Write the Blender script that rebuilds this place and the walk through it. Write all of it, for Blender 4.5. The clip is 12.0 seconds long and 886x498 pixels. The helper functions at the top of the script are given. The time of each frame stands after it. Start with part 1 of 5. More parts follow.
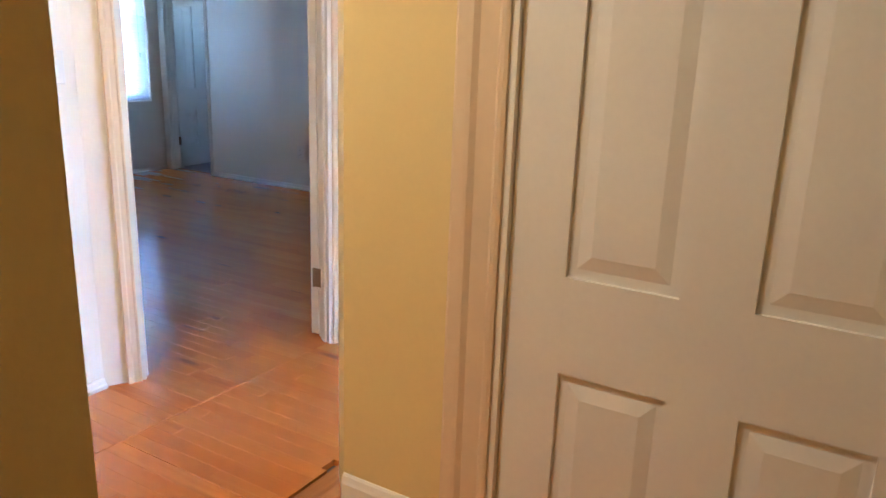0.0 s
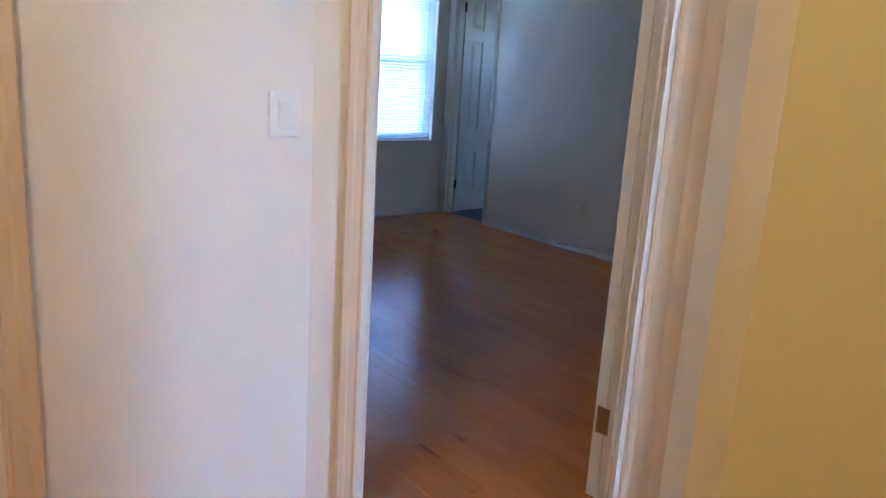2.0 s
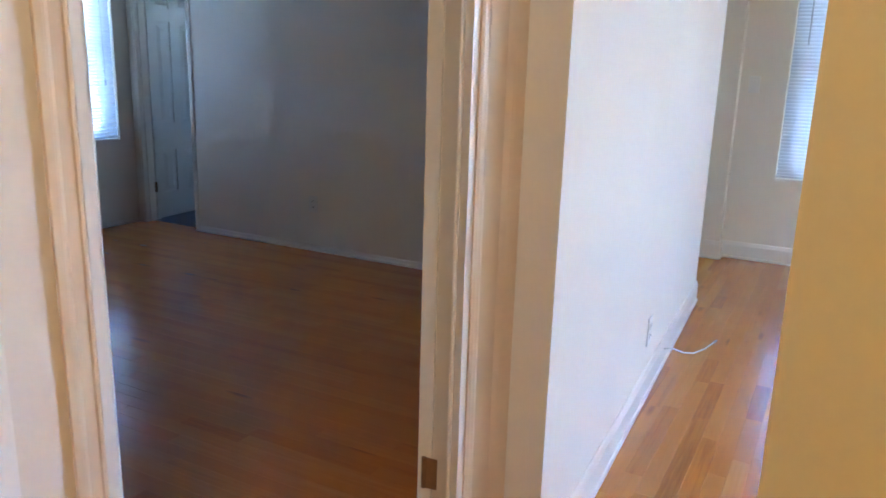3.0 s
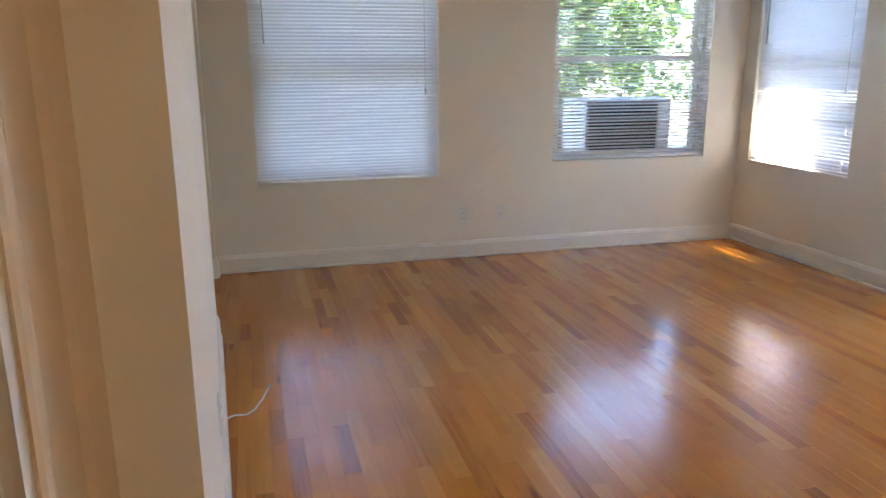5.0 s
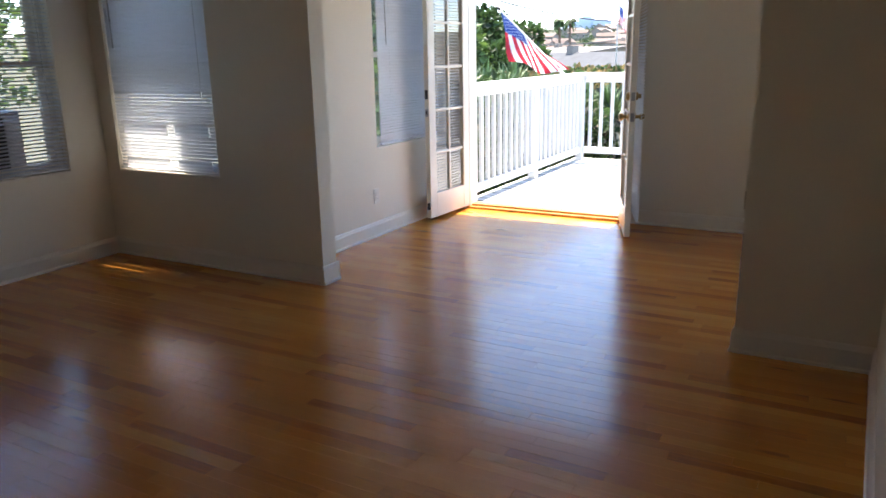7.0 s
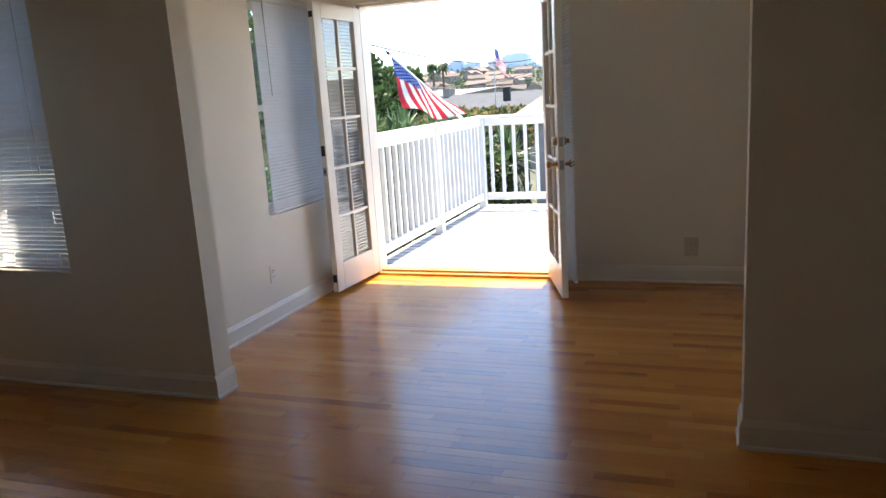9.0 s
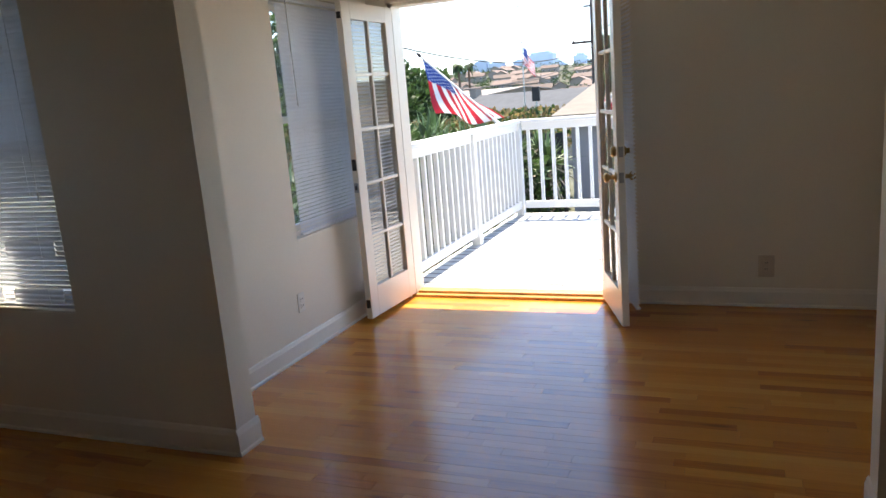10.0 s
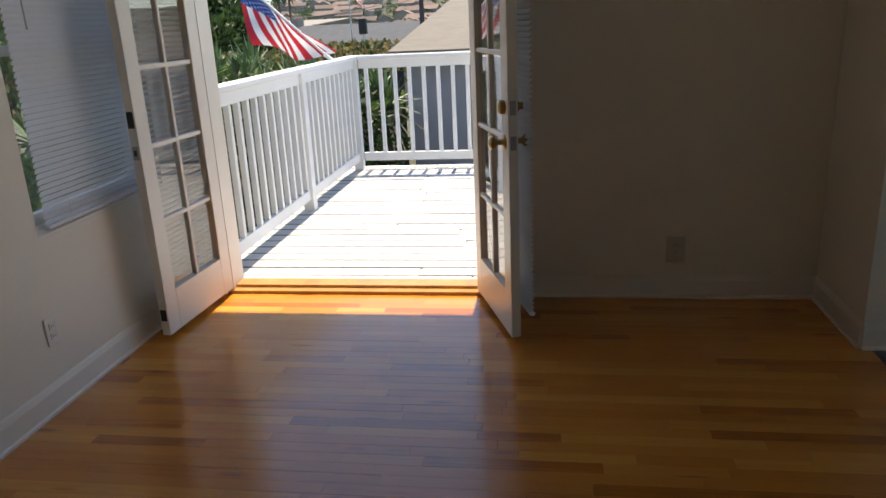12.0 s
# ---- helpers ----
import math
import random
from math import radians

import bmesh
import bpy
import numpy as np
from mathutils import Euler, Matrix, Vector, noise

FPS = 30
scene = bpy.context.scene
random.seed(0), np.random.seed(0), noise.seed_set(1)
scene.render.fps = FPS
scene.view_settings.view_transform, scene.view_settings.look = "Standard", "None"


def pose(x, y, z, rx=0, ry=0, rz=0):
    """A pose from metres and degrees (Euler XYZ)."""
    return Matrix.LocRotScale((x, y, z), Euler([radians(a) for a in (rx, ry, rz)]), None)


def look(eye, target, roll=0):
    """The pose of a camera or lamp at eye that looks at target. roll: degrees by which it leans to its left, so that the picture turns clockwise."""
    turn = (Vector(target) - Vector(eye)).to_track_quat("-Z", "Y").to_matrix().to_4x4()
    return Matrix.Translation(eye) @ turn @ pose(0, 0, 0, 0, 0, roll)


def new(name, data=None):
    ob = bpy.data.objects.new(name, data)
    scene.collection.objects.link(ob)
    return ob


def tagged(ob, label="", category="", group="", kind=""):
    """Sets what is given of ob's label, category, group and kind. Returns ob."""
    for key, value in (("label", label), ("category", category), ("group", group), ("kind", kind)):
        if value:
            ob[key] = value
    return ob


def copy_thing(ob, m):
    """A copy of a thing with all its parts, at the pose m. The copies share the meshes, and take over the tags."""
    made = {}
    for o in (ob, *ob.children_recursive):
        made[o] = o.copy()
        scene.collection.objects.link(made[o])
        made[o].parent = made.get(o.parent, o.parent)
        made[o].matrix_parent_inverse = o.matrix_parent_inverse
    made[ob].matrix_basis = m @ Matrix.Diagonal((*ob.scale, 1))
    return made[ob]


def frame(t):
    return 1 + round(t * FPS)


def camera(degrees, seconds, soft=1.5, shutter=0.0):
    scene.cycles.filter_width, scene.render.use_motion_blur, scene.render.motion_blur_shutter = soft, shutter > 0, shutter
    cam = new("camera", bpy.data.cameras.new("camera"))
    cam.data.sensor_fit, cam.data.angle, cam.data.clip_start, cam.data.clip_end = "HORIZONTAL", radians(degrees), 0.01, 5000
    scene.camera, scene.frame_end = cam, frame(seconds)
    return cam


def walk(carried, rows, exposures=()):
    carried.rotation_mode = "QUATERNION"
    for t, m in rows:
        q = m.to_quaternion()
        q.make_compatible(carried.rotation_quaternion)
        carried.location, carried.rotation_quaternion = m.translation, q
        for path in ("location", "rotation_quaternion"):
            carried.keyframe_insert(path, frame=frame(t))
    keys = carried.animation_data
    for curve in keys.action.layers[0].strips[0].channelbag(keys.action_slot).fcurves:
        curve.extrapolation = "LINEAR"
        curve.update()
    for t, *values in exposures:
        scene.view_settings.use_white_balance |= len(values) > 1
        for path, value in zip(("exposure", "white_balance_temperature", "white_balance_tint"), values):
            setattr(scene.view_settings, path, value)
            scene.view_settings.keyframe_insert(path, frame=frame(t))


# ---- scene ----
cam = camera(62.0, 12.0, 1.5, 0.12)
PATH = [
    (0, (-1.961, -6.194, 1.187), (-2.947, -4.533, 0.668), 2.0),
    (0.5, (-2.004, -6.018, 1.200), (-3.239, -4.521, 0.715), 2.2),
    (1, (-2.140, -5.860, 1.214), (-3.554, -4.520, 0.759), 3.4),
    (1.5, (-2.457, -5.669, 1.193), (-3.988, -4.471, 0.724), 3.8),
    (2, (-2.658, -5.562, 1.201), (-4.183, -4.351, 0.746), 3.6),
    (2.5, (-2.965, -5.440, 1.198), (-4.232, -3.964, 0.735), 1.6),
    (3, (-3.125, -5.354, 1.202), (-4.042, -3.639, 0.735), 1.7),
    (3.2, (-3.188, -5.337, 1.200), (-3.944, -3.541, 0.747), 1.7),
    (4.8, (-3.499, -4.844, 1.286), (-3.051, -2.864, 0.787), 0.1),
    (5, (-3.540, -4.803, 1.290), (-3.026, -2.839, 0.790), -0.3),
    (5.5, (-3.539, -4.719, 1.313), (-2.624, -2.913, 0.793), -0.2),
    (6, (-3.508, -4.659, 1.338), (-2.243, -3.093, 0.775), -1.8),
    (6.5, (-3.506, -4.632, 1.350), (-1.961, -3.336, 0.802), -1.3),
    (7, (-3.429, -4.597, 1.367), (-1.661, -3.622, 0.830), -1.1),
    (7.5, (-3.273, -4.516, 1.377), (-1.378, -3.802, 0.859), -1.5),
    (7.7, (-3.247, -4.478, 1.376), (-1.324, -3.832, 0.873), -1.5),
    (9.3, (-2.657, -4.001, 1.394), (-0.747, -3.258, 0.988), -4.6),
    (9.5, (-2.584, -3.954, 1.417), (-0.707, -3.132, 1.002), -4.9),
    (10, (-2.343, -3.825, 1.429), (-0.446, -3.056, 1.005), -4.7),
    (10.5, (-2.053, -3.716, 1.418), (-0.093, -3.119, 1.008), -2.6),
    (11, (-1.772, -3.579, 1.429), (0.203, -3.040, 1.009), -2.8),
    (11.5, (-1.464, -3.486, 1.425), (0.537, -3.081, 0.981), -2.9),
    (12, (-1.193, -3.387, 1.412), (0.777, -3.086, 0.785), -2.7),
]
EXPOSURES = [(0.0, 6.1, 5150, 9), (0.5, 5.95, 5050, 10), (1.0, 5.75, 4950, 10), (1.5, 5.5, 5000, 8), (2.2, 5.45, 5000, 8), (2.7, 5.6, 5000, 9), (3.2, 5.4, 5800, 10),
             (4.8, 4.7, 6700, 12), (5.5, 4.55, 6900, 13), (6.0, 3.45, 6800, 12), (6.5, 2.7, 6900, 11), (7.0, 2.6, 7100, 12), (7.7, 2.45, 7300, 12), (9.5, 2.25, 7300, 11),
             (10.5, 1.85, 7300, 11), (11.0, 1.55, 7400, 11), (12.0, 1.3, 7800, 11)]
walk(cam, [(t, look(eye, target, roll)) for t, eye, target, roll in PATH], EXPOSURES)

# ---- world and sun ----
HALL_LAMP = 1.5
SUN_ELEVATION = 71.0
world = bpy.data.worlds.new("sky")
scene.world = world
world.use_nodes = True
wn = world.node_tree.nodes
sky = wn.new("ShaderNodeTexSky")
sky.sky_type, sky.sun_disc = "NISHITA", False
sky.air_density, sky.dust_density, sky.ozone_density = 0.7, 0.1, 2.0
sky.sun_elevation, sky.sun_rotation = radians(SUN_ELEVATION), radians(90)
wn["Background"].inputs["Strength"].default_value = 0.15
world.node_tree.links.new(sky.outputs["Color"], wn["Background"].inputs["Color"])
sun_data = bpy.data.lights.new("sun", "SUN")
sun_data.energy, sun_data.angle, sun_data.color = 3.2, radians(0.55), (1.0, 0.95, 0.87)
sun = new("sun", sun_data)
sun.matrix_world = look((60, 3, 160), (60 - math.cos(radians(SUN_ELEVATION)), 3.0, 160 - math.sin(radians(SUN_ELEVATION))))

# ---- materials ----


def material(name, color, rough=0.6, metal=0.0, spread=0.08, scale=6.0, bump=0.1, fine=180.0, spec=0.5, per=None, transmit=0.0):
    """A node material: base colour varied at two scales, with fine relief. per: 'object' or 'island' for a random shift."""
    m = bpy.data.materials.new(name)
    m.use_nodes = True
    n, l = m.node_tree.nodes, m.node_tree.links
    b = n["Principled BSDF"]
    tc = n.new("ShaderNodeTexCoord")
    big = n.new("ShaderNodeTexNoise")
    big.inputs["Scale"].default_value, big.inputs["Detail"].default_value = scale, 5
    small = n.new("ShaderNodeTexNoise")
    small.inputs["Scale"].default_value, small.inputs["Detail"].default_value = fine, 3
    l.new(tc.outputs["Object"], big.inputs["Vector"])
    l.new(tc.outputs["Object"], small.inputs["Vector"])
    ramp = n.new("ShaderNodeValToRGB")
    lo = [max(0.0, c * (1 - spread)) for c in color]
    hi = [min(1.0, c * (1 + spread)) for c in color]
    ramp.color_ramp.elements[0].color, ramp.color_ramp.elements[1].color = (*lo, 1), (*hi, 1)
    ramp.color_ramp.elements[0].position, ramp.color_ramp.elements[1].position = 0.3, 0.7
    mix = n.new("ShaderNodeMath")
    mix.operation = "MULTIPLY_ADD"
    mix.inputs[1].default_value = 0.3
    l.new(small.outputs["Fac"], mix.inputs[0])
    sub = n.new("ShaderNodeMath")
    sub.operation = "MULTIPLY_ADD"
    sub.inputs[1].default_value, sub.inputs[2].default_value = 0.7, 0.0
    l.new(big.outputs["Fac"], sub.inputs[0])
    l.new(sub.outputs[0], mix.inputs[2])
    last = mix.outputs[0]
    if per:
        src = n.new("ShaderNodeObjectInfo").outputs["Random"] if per == "object" else n.new("ShaderNodeNewGeometry").outputs["Random Per Island"]
        add = n.new("ShaderNodeMath")
        add.operation = "MULTIPLY_ADD"
        add.inputs[1].default_value = 0.7
        half = n.new("ShaderNodeMath")
        half.operation = "MULTIPLY_ADD"
        half.inputs[1].default_value, half.inputs[2].default_value = 0.5, -0.1
        l.new(last, half.inputs[0])
        l.new(src, add.inputs[0])
        l.new(half.outputs[0], add.inputs[2])
        last = add.outputs[0]
    l.new(last, ramp.inputs["Fac"])
    l.new(ramp.outputs["Color"], b.inputs["Base Color"])
    bp = n.new("ShaderNodeBump")
    bp.inputs["Strength"].default_value, bp.inputs["Distance"].default_value = bump, 0.002
    l.new(small.outputs["Fac"], bp.inputs["Height"])
    l.new(bp.outputs["Normal"], b.inputs["Normal"])
    b.inputs["Roughness"].default_value, b.inputs["Metallic"].default_value = rough, metal
    b.inputs["Specular IOR Level"].default_value = spec
    if transmit:
        b.inputs["Transmission Weight"].default_value = transmit
    return m


def wood_floor(name, per, turn=0.0, hue_shift=(1, 1, 1)):
    """Varnished oak strip floor: tone per strip, stretched grain, a slightly uneven gloss coat."""
    m = bpy.data.materials.new(name)
    m.use_nodes = True
    n, l = m.node_tree.nodes, m.node_tree.links
    b = n["Principled BSDF"]
    geo = n.new("ShaderNodeNewGeometry")
    mp = n.new("ShaderNodeMapping")
    mp.inputs["Scale"].default_value = (1.6, 34, 1) if turn else (34, 1.6, 1)
    src = n.new("ShaderNodeObjectInfo").outputs["Random"] if per == "object" else geo.outputs["Random Per Island"]
    shift = n.new("ShaderNodeVectorMath")
    shift.operation = "MULTIPLY_ADD"
    cx = n.new("ShaderNodeCombineXYZ")
    for k in range(3):
        l.new(src, cx.inputs[k])
    l.new(cx.outputs[0], shift.inputs[0])
    shift.inputs[1].default_value = (13, 29, 7)
    l.new(geo.outputs["Position"], shift.inputs[2])
    l.new(shift.outputs[0], mp.inputs["Vector"])
    grain = n.new("ShaderNodeTexNoise")
    grain.inputs["Scale"].default_value, grain.inputs["Detail"].default_value, grain.inputs["Roughness"].default_value = 2.2, 8, 0.62
    l.new(mp.outputs[0], grain.inputs["Vector"])
    streak = n.new("ShaderNodeTexNoise")
    streak.inputs["Scale"].default_value, streak.inputs["Detail"].default_value = 0.7, 3
    l.new(mp.outputs[0], streak.inputs["Vector"])
    tone = n.new("ShaderNodeValToRGB")
    e = tone.color_ramp.elements
    e[0].position, e[0].color = 0.0, (0.32, 0.105, 0.016, 1)
    e[1].position, e[1].color = 1.0, (0.72, 0.345, 0.065, 1)
    for p, c in ((0.16, (0.42, 0.14, 0.019, 1)), (0.3, (0.56, 0.205, 0.028, 1)), (0.72, (0.63, 0.25, 0.037, 1))):
        k = e.new(p)
        k.color = c
    fac = n.new("ShaderNodeMath")
    fac.operation = "MULTIPLY_ADD"
    fac.inputs[1].default_value = 0.5 if turn else 0.8
    l.new(src, fac.inputs[0])
    g2 = n.new("ShaderNodeMath")
    g2.operation = "MULTIPLY_ADD"
    g2.inputs[1].default_value, g2.inputs[2].default_value = 0.55, 0.0 if turn else -0.17
    l.new(grain.outputs["Fac"], g2.inputs[0])
    l.new(g2.outputs[0], fac.inputs[2])
    l.new(fac.outputs[0], tone.inputs["Fac"])
    dark = n.new("ShaderNodeMapRange")
    dark.inputs["From Min"].default_value, dark.inputs["From Max"].default_value = 0.66, 0.8
    dark.inputs["To Min"].default_value, dark.inputs["To Max"].default_value = 0.0, 0.4
    l.new(streak.outputs["Fac"], dark.inputs["Value"])
    mixc = n.new("ShaderNodeMixRGB")
    mixc.inputs["Color2"].default_value = (0.22, 0.075, 0.015, 1)
    l.new(dark.outputs[0], mixc.inputs["Fac"])
    l.new(tone.outputs["Color"], mixc.inputs["Color1"])
    hue = n.new("ShaderNodeMixRGB")
    hue.blend_type, hue.inputs["Fac"].default_value = "MULTIPLY", 1.0
    hue.inputs["Color2"].default_value = (*hue_shift, 1)
    l.new(mixc.outputs["Color"], hue.inputs["Color1"])
    knot = n.new("ShaderNodeTexVoronoi")
    knot.inputs["Scale"].default_value = 1.0
    mp3 = n.new("ShaderNodeMapping")
    mp3.inputs["Scale"].default_value = (1.6, 7.5, 1) if turn else (7.5, 1.6, 1)
    l.new(shift.outputs[0], mp3.inputs["Vector"])
    l.new(mp3.outputs[0], knot.inputs["Vector"])
    kr = n.new("ShaderNodeMapRange")
    kr.inputs["From Min"].default_value, kr.inputs["From Max"].default_value = 0.05, 0.13
    kr.inputs["To Min"].default_value, kr.inputs["To Max"].default_value = 0.6, 0.0
    l.new(knot.outputs["Distance"], kr.inputs["Value"])
    km = n.new("ShaderNodeMixRGB")
    km.inputs["Color2"].default_value = (0.13, 0.04, 0.012, 1)
    l.new(kr.outputs[0], km.inputs["Fac"])
    l.new(hue.outputs["Color"], km.inputs["Color1"])
    l.new(km.outputs["Color"], b.inputs["Base Color"])
    wave = n.new("ShaderNodeTexNoise")
    wave.inputs["Scale"].default_value, wave.inputs["Detail"].default_value = 5, 2
    mp2 = n.new("ShaderNodeMapping")
    mp2.inputs["Scale"].default_value = (0.9, 6, 1) if turn else (6, 0.9, 1)
    l.new(geo.outputs["Position"], mp2.inputs["Vector"])
    l.new(mp2.outputs[0], wave.inputs["Vector"])
    bp = n.new("ShaderNodeBump")
    bp.inputs["Strength"].default_value, bp.inputs["Distance"].default_value = 0.06, 0.003
    l.new(wave.outputs["Fac"], bp.inputs["Height"])
    bp2 = n.new("ShaderNodeBump")
    bp2.inputs["Strength"].default_value, bp2.inputs["Distance"].default_value = 0.06, 0.001
    l.new(grain.outputs["Fac"], bp2.inputs["Height"])
    l.new(bp.outputs["Normal"], bp2.inputs["Normal"])
    l.new(bp2.outputs["Normal"], b.inputs["Normal"])
    rr = n.new("ShaderNodeMapRange")
    rr.inputs["To Min"].default_value, rr.inputs["To Max"].default_value = 0.14, 0.30
    worn = n.new("ShaderNodeTexNoise")
    worn.inputs["Scale"].default_value, worn.inputs["Detail"].default_value = 1.6, 6
    l.new(geo.outputs["Position"], worn.inputs["Vector"])
    l.new(worn.outputs["Fac"], rr.inputs["Value"])
    l.new(rr.outputs[0], b.inputs["Roughness"])
    b.inputs["Specular IOR Level"].default_value = 0.5
    b.inputs["Coat Weight"].default_value, b.inputs["Coat Roughness"].default_value = 0.3, 0.12
    return m


def glass(name, tint=(1, 1, 1), rough=0.0):
    m = bpy.data.materials.new(name)
    m.use_nodes = True
    b = m.node_tree.nodes["Principled BSDF"]
    b.inputs["Base Color"].default_value = (*tint, 1)
    b.inputs["Transmission Weight"].default_value, b.inputs["Roughness"].default_value, b.inputs["IOR"].default_value = 1.0, rough, 1.45
    return m


def thin_slat(name, color):
    """Enamelled slat that lets a little light through."""
    m = material(name, color, 0.4, spread=0.04, scale=3, bump=0.03)
    n, l = m.node_tree.nodes, m.node_tree.links
    out, b = n["Material Output"], n["Principled BSDF"]
    tr = n.new("ShaderNodeBsdfTranslucent")
    tr.inputs["Color"].default_value = (*color, 1)
    mx = n.new("ShaderNodeMixShader")
    mx.inputs["Fac"].default_value = 0.2
    l.new(b.outputs[0], mx.inputs[1])
    l.new(tr.outputs[0], mx.inputs[2])
    l.new(mx.outputs[0], out.inputs["Surface"])
    return m


OCHRE = material("ochre_wall_paint", (0.76, 0.60, 0.27), 0.6, spread=0.03, scale=1.3, bump=0.22, fine=90)
PAINT = material("wall_paint", (0.84, 0.782, 0.672), 0.62, spread=0.03, scale=1.3, bump=0.22, fine=90)
CEIL = material("ceiling_paint", (0.82, 0.79, 0.72), 0.8, spread=0.03, scale=1.5, bump=0.3, fine=120)
TRIM = material("trim_paint", (0.83, 0.785, 0.70), 0.33, spread=0.03, scale=2.5, bump=0.08, fine=60)
CASING = material("cream_casing_paint", (0.74, 0.58, 0.39), 0.36, spread=0.04, scale=2.5, bump=0.1, fine=60)
DOORPAINT = material("door_paint", (0.80, 0.77, 0.71), 0.36, spread=0.04, scale=2.5, bump=0.1, fine=70)
WHITE = material("outdoor_white_paint", (0.74, 0.755, 0.77), 0.5, spread=0.04, scale=4, bump=0.2, fine=50)
DECK = material("deck_paint", (0.60, 0.60, 0.585), 0.62, spread=0.09, scale=5, bump=0.35, fine=70, per="object")
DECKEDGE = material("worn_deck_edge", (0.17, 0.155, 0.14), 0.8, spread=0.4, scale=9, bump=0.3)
SLAT = thin_slat("blind_slat", (0.80, 0.82, 0.86))
BLINDRAIL = material("blind_rail", (0.80, 0.81, 0.84), 0.4, spread=0.03)
PLASTIC = material("white_plastic", (0.80, 0.78, 0.72), 0.35, spread=0.02)
BEIGE = material("beige_plastic", (0.66, 0.59, 0.49), 0.4, spread=0.05)
DARK = material("dark_slot", (0.02, 0.02, 0.02), 0.6)
BRASS = material("aged_brass", (0.45, 0.30, 0.13), 0.28, 1.0, spread=0.15, scale=30)
HINGE = material("bronze_hinge", (0.30, 0.21, 0.13), 0.4, 0.8, spread=0.15, scale=30)
STEEL = material("dull_steel", (0.42, 0.42, 0.42), 0.4, 1.0, spread=0.1, scale=30)
OAKTHR = material("oak_threshold", (0.52, 0.27, 0.09), 0.3, spread=0.25, scale=9, bump=0.1, fine=60)
TILE = material("dark_tile", (0.06, 0.055, 0.05), 0.35, spread=0.25, scale=8, bump=0.1)
SUB = material("sub_floor", (0.09, 0.04, 0.015), 0.7)
GLASS = glass("window_glass")
STUCCO = material("stucco", (0.74, 0.71, 0.64), 0.85, spread=0.06, scale=4, bump=0.6, fine=140)
ROOF = material("roof_shingle", (0.24, 0.24, 0.25), 0.85, spread=0.2, scale=3, bump=0.5, fine=30)
ACBODY = material("ac_plastic", (0.30, 0.30, 0.32), 0.5, spread=0.05)
OAK_O = wood_floor("oak_strip", "object")
OAK_I = wood_floor("oak_strip_field", "island")
REDDISH = (0.97, 0.80, 0.78)
OAK_OE = wood_floor("oak_strip_cross", "object", radians(90), REDDISH)
OAK_IE = wood_floor("oak_strip_cross_field", "island", radians(90), REDDISH)

# ---- mesh helpers ----


def bx(bm, x0, x1, y0, y1, z0, z1):
    v = [bm.verts.new((x, y, z)) for z in (z0, z1) for y in (y0, y1) for x in (x0, x1)]
    for q in ((0, 2, 3, 1), (4, 5, 7, 6), (0, 1, 5, 4), (2, 6, 7, 3), (0, 4, 6, 2), (1, 3, 7, 5)):
        bm.faces.new([v[k] for k in q])
    return v


def rbox(bm, x0, x1, y0, y1, z0, z1, r=0.004, seg=2):
    """A box with rounded edges."""
    t = bmesh.new()
    bx(t, x0, x1, y0, y1, z0, z1)
    bmesh.ops.bevel(t, geom=t.edges[:], offset=r, segments=seg, affect="EDGES", profile=0.5)
    join(bm, t)


def join(bm, other, m=None):
    if m is not None:
        other.transform(m)
    me = bpy.data.meshes.new("tmp")
    other.to_mesh(me)
    other.free()
    bm.from_mesh(me)
    bpy.data.meshes.remove(me)


def prism(bm, pts, z0, z1):
    """Extrude a plan polygon (counter-clockwise) upwards."""
    a = [bm.verts.new((x, y, z0)) for x, y in pts]
    b = [bm.verts.new((x, y, z1)) for x, y in pts]
    k = len(pts)
    bm.faces.new(a[::-1])
    bm.faces.new(b)
    for i in range(k):
        bm.faces.new((a[i], a[(i + 1) % k], b[(i + 1) % k], b[i]))


def tube(bm, pts, radius, sides=8, end=None):
    """A round bar along points; end: radius at the last point."""
    end = radius if end is None else end
    pts = [Vector(p) for p in pts]
    rings = []
    for i, p in enumerate(pts):
        d = (pts[min(i + 1, len(pts) - 1)] - pts[max(i - 1, 0)]).normalized()
        u = d.orthogonal().normalized() if i == 0 else (rings_u - d * rings_u.dot(d)).normalized()
        rings_u = u
        w = d.cross(u)
        r = radius + (end - radius) * i / max(1, len(pts) - 1)
        rings.append([bm.verts.new(p + r * (math.cos(a) * u + math.sin(a) * w)) for a in (2 * math.pi * k / sides for k in range(sides))])
    for a, b in zip(rings, rings[1:]):
        for k in range(sides):
            bm.faces.new((a[k], a[(k + 1) % sides], b[(k + 1) % sides], b[k]))
    bm.faces.new(rings[0][::-1])
    bm.faces.new(rings[-1])


def lathe(bm, profile, m, sides=20):
    """Turn a profile of (radius, height) about the local z axis."""
    rings = [[bm.verts.new(m @ Vector((r * math.cos(2 * math.pi * k / sides), r * math.sin(2 * math.pi * k / sides), h))) for k in range(sides)] for r, h in profile]
    for a, b in zip(rings, rings[1:]):
        for k in range(sides):
            bm.faces.new((a[k], a[(k + 1) % sides], b[(k + 1) % sides], b[k]))
    bm.faces.new(rings[0][::-1])
    bm.faces.new(rings[-1])


def obj(name, bm, mat, smooth=False):
    me = bpy.data.meshes.new(name)
    bmesh.ops.recalc_face_normals(bm, faces=bm.faces[:])
    bm.to_mesh(me)
    bm.free()
    me.materials.append(mat)
    if smooth:
        me.polygons.foreach_set("use_smooth", [True] * len(me.polygons))
    return new(name, me)


